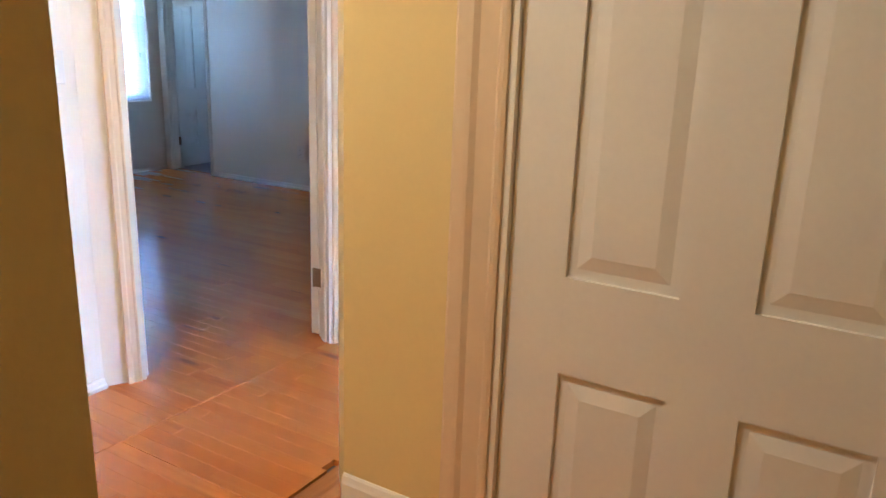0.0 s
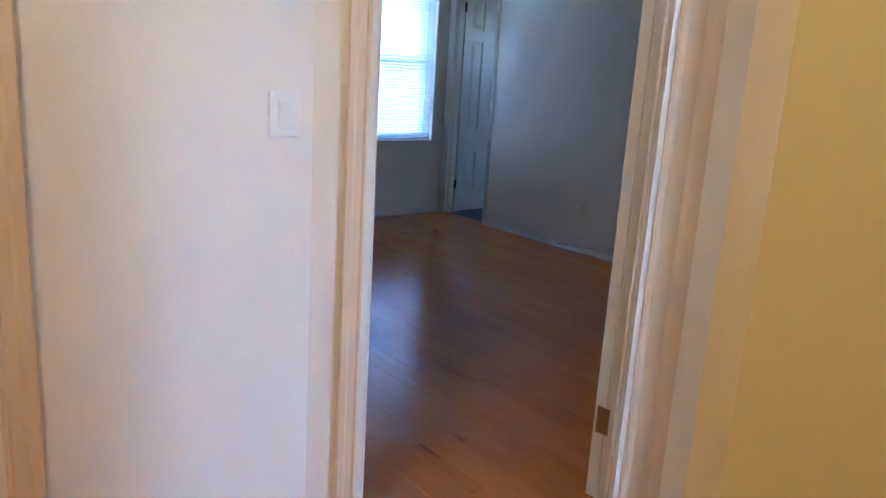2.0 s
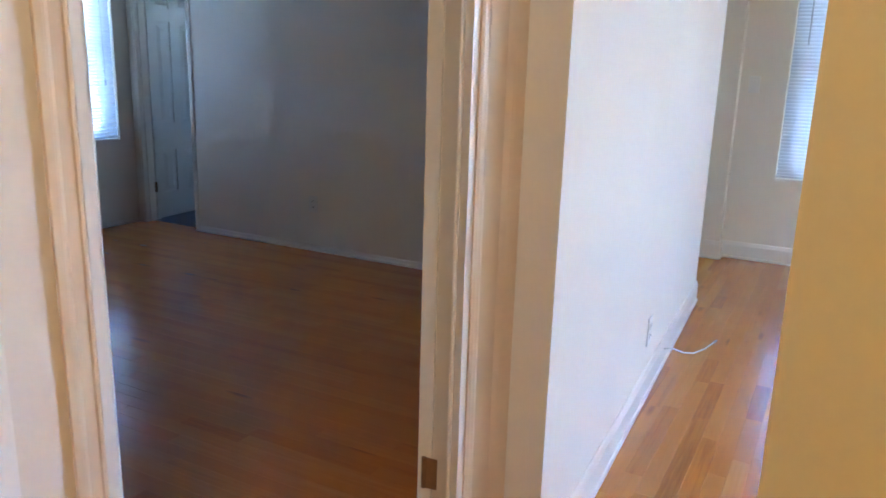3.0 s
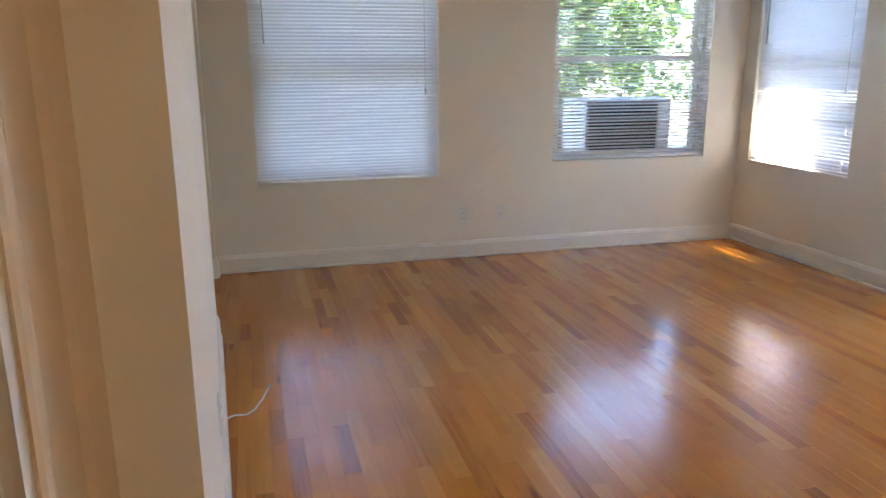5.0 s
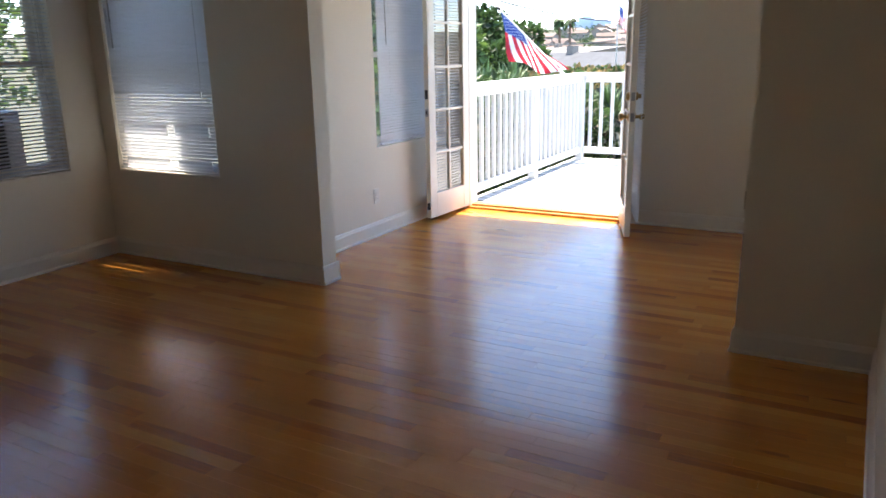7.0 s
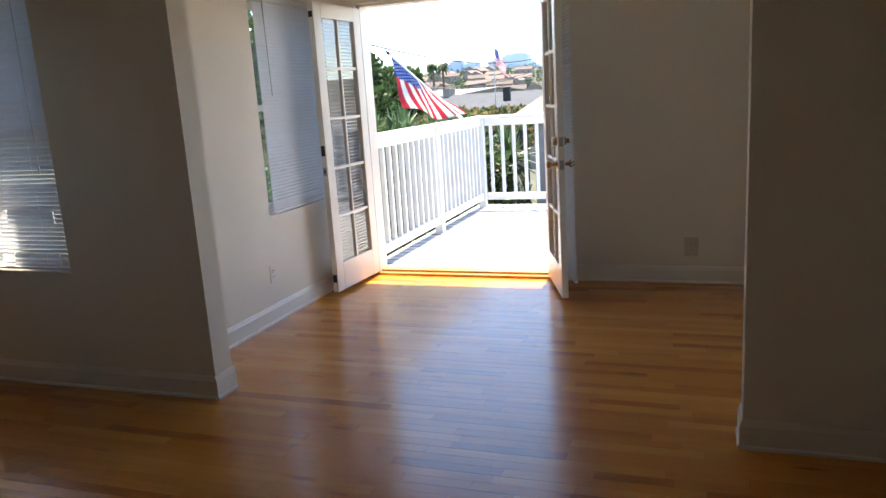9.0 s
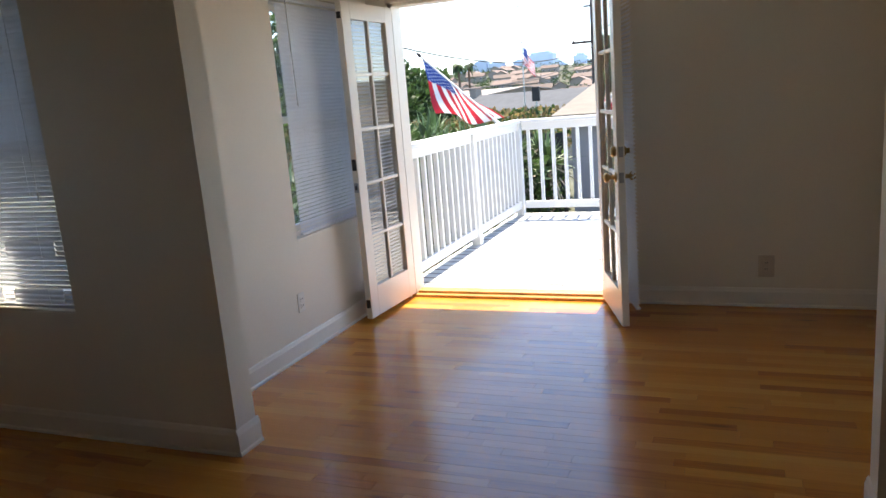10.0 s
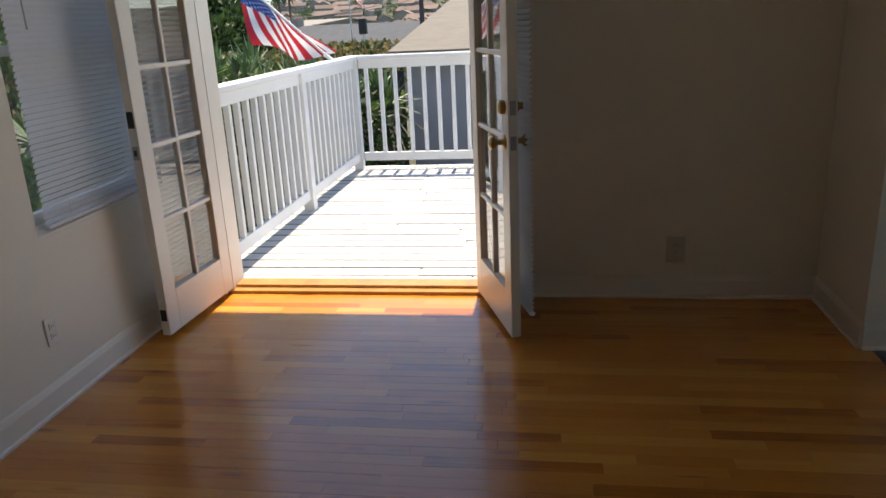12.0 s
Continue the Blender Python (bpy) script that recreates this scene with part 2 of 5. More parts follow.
def part(name, bm, mat, parent, label="", smooth=False):
    ob = obj(name, bm, mat, smooth)
    ob.parent = parent
    if label:
        tagged(ob, label)
    return ob


def share(name, mesh, parent, m):
    ob = new(name, mesh)
    ob.parent = parent
    ob.matrix_basis = m
    return ob


def thing(name, m, label, category, group="", kind=""):
    e = new(name)
    e.empty_display_size = 0.1
    e.matrix_basis = m
    return tagged(e, label, category, group, kind)


def structure(name, bm, mat, label="", category="wall"):
    return tagged(obj(name, bm, mat), label, category, kind="structure")


def wall_run(bm, a0, a1, b0, b1, top, holes, along):
    """A straight wall from a0 to a1 along x or y, b0 to b1 thick, with holes (start, end, bottom, top)."""
    def put(p, q, z0, z1):
        if q - p > 1e-4 and z1 - z0 > 1e-4:
            bx(bm, *((p, q, b0, b1) if along == "x" else (b0, b1, p, q)), z0, z1)
    at = a0
    for h0, h1, z0, z1 in sorted(holes):
        put(at, h0, 0, top)
        put(h0, h1, 0, z0)
        put(h0, h1, z1, top)
        at = h1
    put(at, a1, 0, top)


def two_paints(ob, pick, other=None):
    """Gives the faces that pick() chooses a second paint."""
    ob.data.materials.append(other or OCHRE)
    for f in ob.data.polygons:
        if pick(f):
            f.material_index = 1
    return ob


# ---- plan ----
H = 2.5
X_W, X_E, X_D, X_F = -3.788, 0.158, 2.433, -3.818
Y_POST, Y_DN, Y_S, Y_STUB, Y_HALL = -1.862, -1.462, -4.80, -4.23, -4.85
X_HALL, X_BED, Y_BED = -4.189, -7.89, -1.484
WIN1, WIN2 = (-3.50, -2.303, 0.562, 2.06), (-1.483, -0.278, 0.632, 2.06)
WIN3, WIN4 = (-1.067, -0.117, 0.605, 2.06), (1.25, 2.20, 0.668, 2.06)
FRENCH = (-3.042, -1.617, 0.0, 2.07)
P0, P1 = Vector((X_HALL, -4.749, 0)), Vector((-3.748, -3.866, 0))
W0, W1 = Vector((-3.624, -3.912, 0)), Vector((-3.745, -1.20, 0))
DIAG = (P1 - P0).normalized()
DLEN = (P1 - P0).length

# living room, dining room
b = bmesh.new()
# the third hole is an unseen opening, added to bring skylight into the alcove
wall_run(b, -5.2, X_E, 0.012, 0.18, H, [WIN1, WIN2, (-4.95, -3.95, 0.0, 2.3)], "x")
structure("wall_north", b, PAINT, "off-white painted plaster wall with two windows")
b = bmesh.new()
wall_run(b, Y_POST, 0.012, 0.012, X_E - 0.012, H, [WIN3], "y")
structure("wall_east", b, PAINT, "off-white painted wall with one window, ending in a corner")
b = bmesh.new()
wall_run(b, X_E - 0.012, X_D, Y_DN, Y_DN + 0.16, H, [WIN4], "x")
structure("wall_dining_north", b, PAINT, "off-white painted wall with one window beside the balcony doors")
b = bmesh.new()
# the second hole is an unseen kitchen opening, added for more daylight
wall_run(b, -7.6, Y_DN + 0.16, X_D, X_D + 0.16, H, [FRENCH, (-7.4, -6.3, 0.7, 2.3)], "y")
structure("wall_dining_east", b, PAINT, "off-white painted wall with the open balcony doorway")
b = bmesh.new()
wall_run(b, 1.85, X_D, -4.82, -4.68, H, [], "x")
structure("wall_dining_south", b, PAINT, "off-white painted wall stub beside a dark-floored kitchen")
b = bmesh.new()
wall_run(b, -7.6, Y_STUB, 0.012, X_E - 0.012, H, [], "y")
structure("wall_partition", b, PAINT, "off-white painted partition wall end between two rooms")
b = bmesh.new()
prism(b, [(-3.035, Y_HALL), (-2.62, Y_HALL), (-2.62, Y_HALL + 0.06), (-1.745, Y_HALL + 0.06), (-1.745, Y_HALL), (0.012, Y_HALL), (0.012, Y_S), (-3.149, -4.73)], 0, 2.03)
prism(b, [(-3.035, Y_HALL), (0.012, Y_HALL), (0.012, Y_S), (-3.149, -4.73)], 2.03, H)
two_paints(structure("wall_south", b, PAINT, "painted wall, off-white on the living room side, ochre yellow on the hall side"), lambda f: f.normal.y < -0.2)
b = bmesh.new()
prism(b, [(P1.x, P1.y), (W0.x, W0.y), (W1.x, W1.y), (W1.x - 0.15, W1.y)], 0, H)
bx(b, W1.x - 0.15, W1.x, W1.y, -0.09, 2.06, H)
bx(b, X_W - 0.15, X_W, -0.09, 0.012, 0, H)
structure("wall_west", b, PAINT, "off-white painted wall with an opening near the window corner")

# hall and bedroom
b = bmesh.new()
D0, D1 = 0.125, 0.872
n2 = Vector((DIAG.y, -DIAG.x, 0))


def dpt(s, back=0.0):
    p = P0 + DIAG * s - n2 * back
    return (p.x, p.y)


for s0, s1, z0, z1 in ((0.0, D0, 0, H), (D1, DLEN, 0, H), (D0, D1, 2.04, H)):
    prism(b, [dpt(s0), dpt(s1), dpt(s1, 0.1), dpt(s0, 0.1)], z0, z1)
structure("wall_diagonal", b, PAINT, "short slanted wall with a cased bedroom doorway")
b = bmesh.new()
wall_run(b, -7.2, P0.y, X_HALL - 0.123, X_HALL, H, [(-6.065, -5.405, 0, 2.04)], "y")
structure("wall_hall_west", b, PAINT, "off-white hall wall with a light switch")
b = bmesh.new()
bx(b, -2.59, -2.452, -8.6, -5.89, 0, H)
structure("wall_corridor_west", b, OCHRE, "ochre yellow painted corridor wall end")
b = bmesh.new()
bx(b, X_HALL, -2.59, -6.95, -6.80, 0, H)
structure("wall_hall_south", b, OCHRE, "ochre yellow painted hall wall")
b = bmesh.new()
bx(b, -1.55, -1.40, -8.6, Y_HALL, 0, H)
structure("wall_corridor_east", b, OCHRE, "ochre yellow painted corridor wall")
b = bmesh.new()
bx(b, -2.59, -1.40, -8.75, -8.6, 0, H)
structure("wall_corridor_south", b, OCHRE, "ochre yellow painted corridor end wall")
BEDWIN = (-2.88, -1.615, 0.635, 1.98)
b = bmesh.new()
wall_run(b, -7.2, 1.2, X_BED - 0.175, X_BED, H, [BEDWIN], "y")
structure("wall_bedroom_west", b, PAINT, "painted bedroom wall with a blind-covered window")
b = bmesh.new()
wall_run(b, X_BED, W1.x - 0.15, Y_BED, Y_BED + 0.14, H, [(-7.83, -7.269, 0, 2.04)], "x")
structure("wall_bedroom_north", b, PAINT, "pale painted bedroom wall with a bathroom doorway")
b = bmesh.new()
wall_run(b, X_BED - 0.175, X_HALL - 0.123, -7.35, -7.2, H, [], "x")
structure("wall_bedroom_south", b, PAINT)
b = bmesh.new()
# opening out of view, added so daylight reaches the open bathroom door
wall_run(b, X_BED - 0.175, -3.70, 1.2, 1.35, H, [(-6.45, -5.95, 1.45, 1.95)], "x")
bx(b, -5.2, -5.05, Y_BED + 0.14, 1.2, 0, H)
structure("wall_bathroom", b, PAINT, "off-white painted bathroom wall with an added unseen window opening")
b = bmesh.new()
# another unseen opening, added to brighten the kitchen side
wall_run(b, -1.40, X_D + 0.16, -7.75, -7.6, H, [(0.4, 2.3, 0.7, 2.3)], "x")
structure("wall_kitchen_south", b, PAINT)

b = bmesh.new()
bx(b, -8.2, X_D + 0.16, -8.75, Y_DN + 0.16, H, H + 0.12)
bx(b, -8.2, X_E, Y_DN + 0.16, 1.35, H, H + 0.12)
tagged(obj("ceiling", b, CEIL), "plain white painted ceiling", "ceiling", kind="structure")
b = bmesh.new()
bx(b, -8.7, 3.07, -9.2, -0.72, H + 0.13, H + 0.25)
bx(b, -8.7, 0.60, -0.72, 1.8, H + 0.13, H + 0.25)
structure("roof", b, ROOF, "flat roof slab with overhanging eaves", "roof")
b = bmesh.new()
bx(b, -8.2, X_D + 0.16, -8.75, Y_DN + 0.15, -0.3, -0.02)
bx(b, -8.2, X_E, Y_DN + 0.15, 1.35, -0.3, -0.02)
structure("sub_floor", b, SUB, "", "floor")
b = bmesh.new()
bx(b, X_E, X_D, -7.6, -4.72, -0.02, 0.002)
structure("floor_kitchen", b, TILE, "dark tiled kitchen floor", "floor")
b = bmesh.new()
bx(b, X_BED, -5.2, Y_BED + 0.07, 1.2, -0.02, 0.002)
structure("floor_bathroom", b, TILE, "dark tiled bathroom floor", "floor")
b = bmesh.new()
bx(b, X_D, X_D + 0.16, FRENCH[0], FRENCH[1], -0.02, 0.018)
bx(b, X_D + 0.055, X_D + 0.16, FRENCH[0], FRENCH[1], 0.018, 0.034)
structure("door_sill", b, OAKTHR, "varnished oak threshold of the balcony doorway", "threshold")

# ---- outdoors ground ----
GROUND = material("dry_ground", (0.075, 0.075, 0.042), 0.95, spread=0.45, scale=0.35, bump=0.5, fine=6)


def land(x, y):
    """Height of the hillside: a terrace at the house, a dip, and a far rise."""
    d = max(0.0, math.hypot(x - 3, y) - 9)
    near = -1.0 - 6.6 * min(1.0, d / 70) ** 1.1
    far = max(0.0, min(1.0, (d - 150) / 900))
    return near + 36 * far * far * (3 - 2 * far) + 0.15 * math.sin(x * 0.21) * math.cos(y * 0.17) * min(1, d / 12)


b = bmesh.new()
rings = [0, 4, 8, 12, 18, 26, 38, 55, 80, 115, 165, 240, 350, 500, 720, 1000, 1500, 2300, 3400, 4700]
prev = None
for r in rings:
    row = [b.verts.new((3 + r * math.cos(a), r * math.sin(a), land(3 + r * math.cos(a), r * math.sin(a)))) for a in (2 * math.pi * k / 72 for k in range(72))] if r else [b.verts.new((3, 0, land(3, 0)))]
    if prev:
        for k in range(72):
            if len(prev) == 1:
                b.faces.new((prev[0], row[k], row[(k + 1) % 72]))
            else:
                b.faces.new((prev[k], row[k], row[(k + 1) % 72], prev[(k + 1) % 72]))
    prev = row
tagged(obj("ground", b, GROUND, True), "dry sloping hillside ground", "ground", kind="structure")

# ---- baseboards and casings ----


def baseboard(a, c, normal, height=0.118):
    """A baseboard from a to c in plan, standing out along normal: board, rounded cap and a thin shoe."""
    a, c = Vector((*a, 0)), Vector((*c, 0))
    n = Vector((*normal, 0)).normalized()
    prof = [(0.0, 0.0), (0.019, 0.0), (0.019, 0.012), (0.013, 0.018), (0.013, height - 0.026), (0.010, height - 0.018), (0.007, height - 0.006), (0.003, height), (0.0, height)]
    bm = bmesh.new()
    r0 = [bm.verts.new(a + n * o + Vector((0, 0, z))) for o, z in prof]
    r1 = [bm.verts.new(c + n * o + Vector((0, 0, z))) for o, z in prof]
    for k in range(len(prof) - 1):
        bm.faces.new((r0[k], r1[k], r1[k + 1], r0[k + 1]))
    bm.faces.new(r0)
    bm.faces.new(r1[::-1])
    return tagged(obj("baseboard", bm, TRIM), "white painted wooden baseboard along the wall", "baseboard", kind="structure")


E0, E1 = 0.012, X_E - 0.012
WN = (-(W0 - W1).y, (W0 - W1).x)
baseboard((X_W, 0.012), (E0, 0.012), (0, -1))
baseboard((E0, 0.012), (E0, Y_POST), (-1, 0))
baseboard((E0 - 0.013, Y_POST), (E1 + 0.013, Y_POST), (0, -1))
baseboard((E1, Y_POST), (E1, Y_DN), (1, 0))
baseboard((E1, Y_DN), (X_D, Y_DN), (0, -1))
baseboard((X_D, Y_DN), (X_D, FRENCH[1] + 0.05), (-1, 0))
baseboard((X_D, FRENCH[0] - 0.05), (X_D, -4.68), (-1, 0))
baseboard((X_D, -4.68), (1.85, -4.68), (0, 1))
baseboard((1.85, -4.68), (1.85, -4.82), (-1, 0))
baseboard((E0, Y_STUB), (E0, Y_S), (-1, 0))
baseboard((E0 - 0.013, Y_STUB), (E1 + 0.013, Y_STUB), (0, 1))
baseboard((E1, Y_STUB), (E1, -7.5), (1, 0))
baseboard((E0, Y_S), (-3.14, -4.73), (0.022, 1))
baseboard((W0.x, W0.y), (W1.x, W1.y), WN)
baseboard((X_W, -0.09), (X_W, 0.012), (1, 0), 0.125)
baseboard((X_W - 0.15, -0.09), (X_W + 0.013, -0.09), (0, -1), 0.125)
baseboard((-3.035, Y_HALL), (-2.735, Y_HALL), (0, -1))
baseboard((X_HALL, -5.34), (X_HALL, P0.y), (1, 0), 0.035)
baseboard((-7.269, Y_BED), (W1.x - 0.15, Y_BED), (0, -1), 0.04)
baseboard((X_BED, -7.0), (X_BED, Y_BED), (1, 0), 0.03)


def moulding(bm, width, depth, length):
    """Casing stock: a flat board with a back band and a bead. x: width from the opening outwards, y: depth, z: length."""
    prof = [(0, 0), (0, depth * 0.55), (width * 0.06, depth * 0.7), (width * 0.14, depth * 0.7), (width * 0.2, depth * 0.5), (width * 0.55, depth * 0.62), (width * 0.66, depth * 0.95), (width * 0.74, depth), (width * 0.95, depth), (width, depth * 0.9), (width, 0)]
    a = [bm.verts.new((x, y, 0)) for x, y in prof]
    c = [bm.verts.new((x, y, length)) for x, y in prof]
    for k in range(len(prof)):
        q = (k + 1) % len(prof)
        bm.faces.new((a[k], a[q], c[q], c[k]))
    bm.faces.new(a[::-1])
    bm.faces.new(c)


def doorway_trim(name, m, width, height, side_l=0.06, side_r=0.11, depth=0.018, wall=0.1, label="", paint=None):
    """Casing and jamb of a doorway. Local x runs along the wall from one jamb to the other, y points out of the wall, z up."""
    e = thing(name, m, label, "door frame", kind="structure")
    bm = bmesh.new()
    moulding(bm, side_r, depth, height + side_r)
    bm.transform(Matrix.Translation((width, 0, 0)))
    part("casing", bm, paint or TRIM, e)
    bm = bmesh.new()
    moulding(bm, side_l, depth, height + side_l)
    bm.transform(Matrix.Scale(-1, 4, (1, 0, 0)))
    part("casing", bm, paint or TRIM, e)
    bm = bmesh.new()
    bx(bm, -side_l, width + side_r, 0.0, depth * 0.9, height + side_r + 0.001, height + side_r + 0.02)
    bx(bm, 0.0, width, 0.0, depth * 0.7, height - 0.001, height + side_r)
    part("head_casing", bm, paint or TRIM, e)
    bm = bmesh.new()
    for x0, x1 in ((-0.001, 0.016), (width - 0.016, width + 0.001)):
        bx(bm, x0, x1, -wall + 0.001, 0.004, 0, height)
    bx(bm, 0.016, width - 0.016, -wall + 0.001, 0.004, height - 0.016, height + 0.001)
    part("jamb", bm, TRIM, e)
    bm = bmesh.new()
    for x0, x1 in ((0.016, 0.027), (width - 0.027, width - 0.016)):
        rbox(bm, x0, x1, -wall * 0.55, -wall * 0.2, 0, height - 0.016, 0.003, 1)
    part("door_stop", bm, TRIM, e)
    return e


DIAG_ANGLE = math.degrees(math.atan2(DIAG.y, DIAG.x))
q = dpt(D1, 0)
# local x runs from the hinge jamb back to the switch wall, so that y points into the hall
doorway_trim("door_frame_bedroom", pose(q[0], q[1], 0, 0, 0, DIAG_ANGLE + 180), D1 - D0, 2.04, 0.125, 0.048, label="cream painted wooden door casing and jamb", paint=CASING)
doorway_trim("door_frame_closet", pose(-1.745, Y_HALL, 0, 0, 0, 180), 0.875, 2.03, 0.11, 0.115, 0.02, 0.058, label="cream painted wooden closet door casing", paint=CASING)
doorway_trim("door_frame_hall", pose(X_HALL, -5.405, 0, 0, 0, -90), 0.66, 2.04, 0.065, 0.065, 0.02, 0.12, label="cream painted wooden hall door casing", paint=CASING)


def hinge(parent, x, y, z, h=0.08):
    bm = bmesh.new()
    tube(bm, [(x, y, z - h / 2), (x, y, z + h / 2)], 0.006, 10)
    bx(bm, x - 0.0015, x + 0.0005, y - 0.034, y, z - h / 2, z + h / 2)
    part("hinge", bm, HINGE, parent, "aged bronze butt hinge")


def panel_door(name, m, w, label, h=2.0, t=0.035, knob=False, hinges=True):
    """A moulded six-panel door. Local x from the hinge edge, y thickness, z up."""
    e = thing(name, m, label, "door", kind="structure")
    st, mid = w * 0.15, w * 0.16
    pw = (w - 2 * st - mid) / 2
    rows = ((0.2, 0.53), (0.74, 1.5), (1.6, 1.86))
    for a, c in ((0, st), (st + pw, st + pw + mid), (w - st, w)):
        bm = bmesh.new()
        bx(bm, a, c, 0, t, 0, h)
        part("stile", bm, DOORPAINT, e)
    zs = [0.0] + [v for r in rows for v in r] + [h]
    for px in (st, st + pw + mid):
        for k in range(0, len(zs), 2):
            bm = bmesh.new()
            bx(bm, px, px + pw, 0.0003, t - 0.0003, zs[k], zs[k + 1])
            part("rail", bm, DOORPAINT, e)
        for z0, z1 in rows:
            bm = bmesh.new()
            bx(bm, px, px + pw, 0.010, t - 0.010, z0, z1)
            for y0, y1 in ((0.010, 0.002), (t - 0.010, t - 0.002)):
                g, k = 0.02, 0.05
                lo = [bm.verts.new((px + x, y0, z)) for x, z in ((g, z0 + g), (pw - g, z0 + g), (pw - g, z1 - g), (g, z1 - g))]
                hi = [bm.verts.new((px + x, y1, z)) for x, z in ((k, z0 + k), (pw - k, z0 + k), (pw - k, z1 - k), (k, z1 - k))]
                bm.faces.new(hi)
                for i in range(4):
                    bm.faces.new((lo[i], lo[(i + 1) % 4], hi[(i + 1) % 4], hi[i]))
            part("door_panel", bm, DOORPAINT, e)
    if hinges:
        for z in (0.25, 1.78):
            hinge(e, -0.004, t * 0.5, z)
    if knob:
        bm = bmesh.new()
        for sgn, y in ((1, t), (-1, 0)):
            lathe(bm, [(0.03, 0), (0.03, 0.004), (0.011, 0.008), (0.011, 0.03), (0.024, 0.04), (0.028, 0.052), (0.02, 0.064), (0.004, 0.068)], pose(w - 0.065, y, 0.92, -90 * sgn))
        part("door_knob", bm, BRASS, e, "aged brass knob", True)
    return e


hp = dpt(D1 - 0.022, 0.092)
panel_door("door_bedroom", pose(hp[0], hp[1], 0.012, 0, 0, 97), 0.69, "white six-panel bedroom door standing open")
panel_door("door_closet", pose(-2.602, Y_HALL + 0.012, 0.012, 0, 0, 0), 0.84, "white six-panel closet door, closed", hinges=False)
panel_door("door_hall", pose(X_HALL - 0.10, -5.425, 0.012, 0, 0, 208), 0.63, "white six-panel door standing open into the next room")
panel_door("door_bathroom", pose(-7.805, Y_BED + 0.10, 0.012, 0, 0, 95), 0.56, "white six-panel bathroom door standing open", knob=True)
doorway_trim("door_frame_bathroom", pose(-7.269, Y_BED, 0, 0, 0, 180), 0.561, 2.04, 0.02, 0.05, 0.012, 0.14, label="white painted bathroom door frame")

# ---- windows and blinds ----


def window(name, m, w, z0, z1, depth, label):
    """A double-hung window set in a plaster reveal. Local x across from the left jamb, y outwards, z up."""
    e = thing(name, m, label, "window", kind="structure")
    h = z1 - z0
    bm = bmesh.new()
    f = 0.035
    for a in ((0, f, z0, z1), (w - f, w, z0, z1), (f, w - f, z0, z0 + f), (f, w - f, z1 - f, z1)):
        bx(bm, a[0], a[1], depth * 0.42, depth * 0.98, a[2], a[3])
    part("window_frame", bm, TRIM, e)
    bm = bmesh.new()
    rbox(bm, -0.0, w, 0.0, depth * 0.42, z0 - 0.002, z0 + 0.014, 0.004, 1)
    part("window_sill", bm, TRIM, e)
    zm = z0 + h * 0.5
    for lo, hi, y in ((z0 + f, zm + 0.02, depth * 0.52), (zm - 0.02, z1 - f, depth * 0.76)):
        bm = bmesh.new()
        s = 0.04
        for a in ((f, f + s, lo, hi), (w - f - s, w - f, lo, hi), (f + s, w - f - s, lo, lo + s), (f + s, w - f - s, hi - s, hi)):
            bx(bm, a[0], a[1], y, y + 0.035, a[2], a[3])
        sash = part("sash", bm, TRIM, e)
        bm = bmesh.new()
        bx(bm, f + s - 0.004, w - f - s + 0.004, y + 0.015, y + 0.019, lo + s - 0.004, hi - s + 0.004)
        pane = part("pane", bm, GLASS, sash)
        pane.visible_shadow = False
    return e


def slat_mesh(w, chord):
    """One curved slat, centred on its own axis."""
    bm = bmesh.new()
    row = []
    for k in range(4):
        u = (k / 3 - 0.5) * chord
        row.append([bm.verts.new((x, u, 0.003 * (1 - (2 * u / chord) ** 2))) for x in (0.0, w)])
    for a, c in zip(row, row[1:]):
        bm.faces.new((a[0], a[1], c[1], c[0]))
    me = bpy.data.meshes.new("slat")
    bm.to_mesh(me)
    bm.free()
    me.materials.append(SLAT)
    me.polygons.foreach_set("use_smooth", [True] * len(me.polygons))
    return me


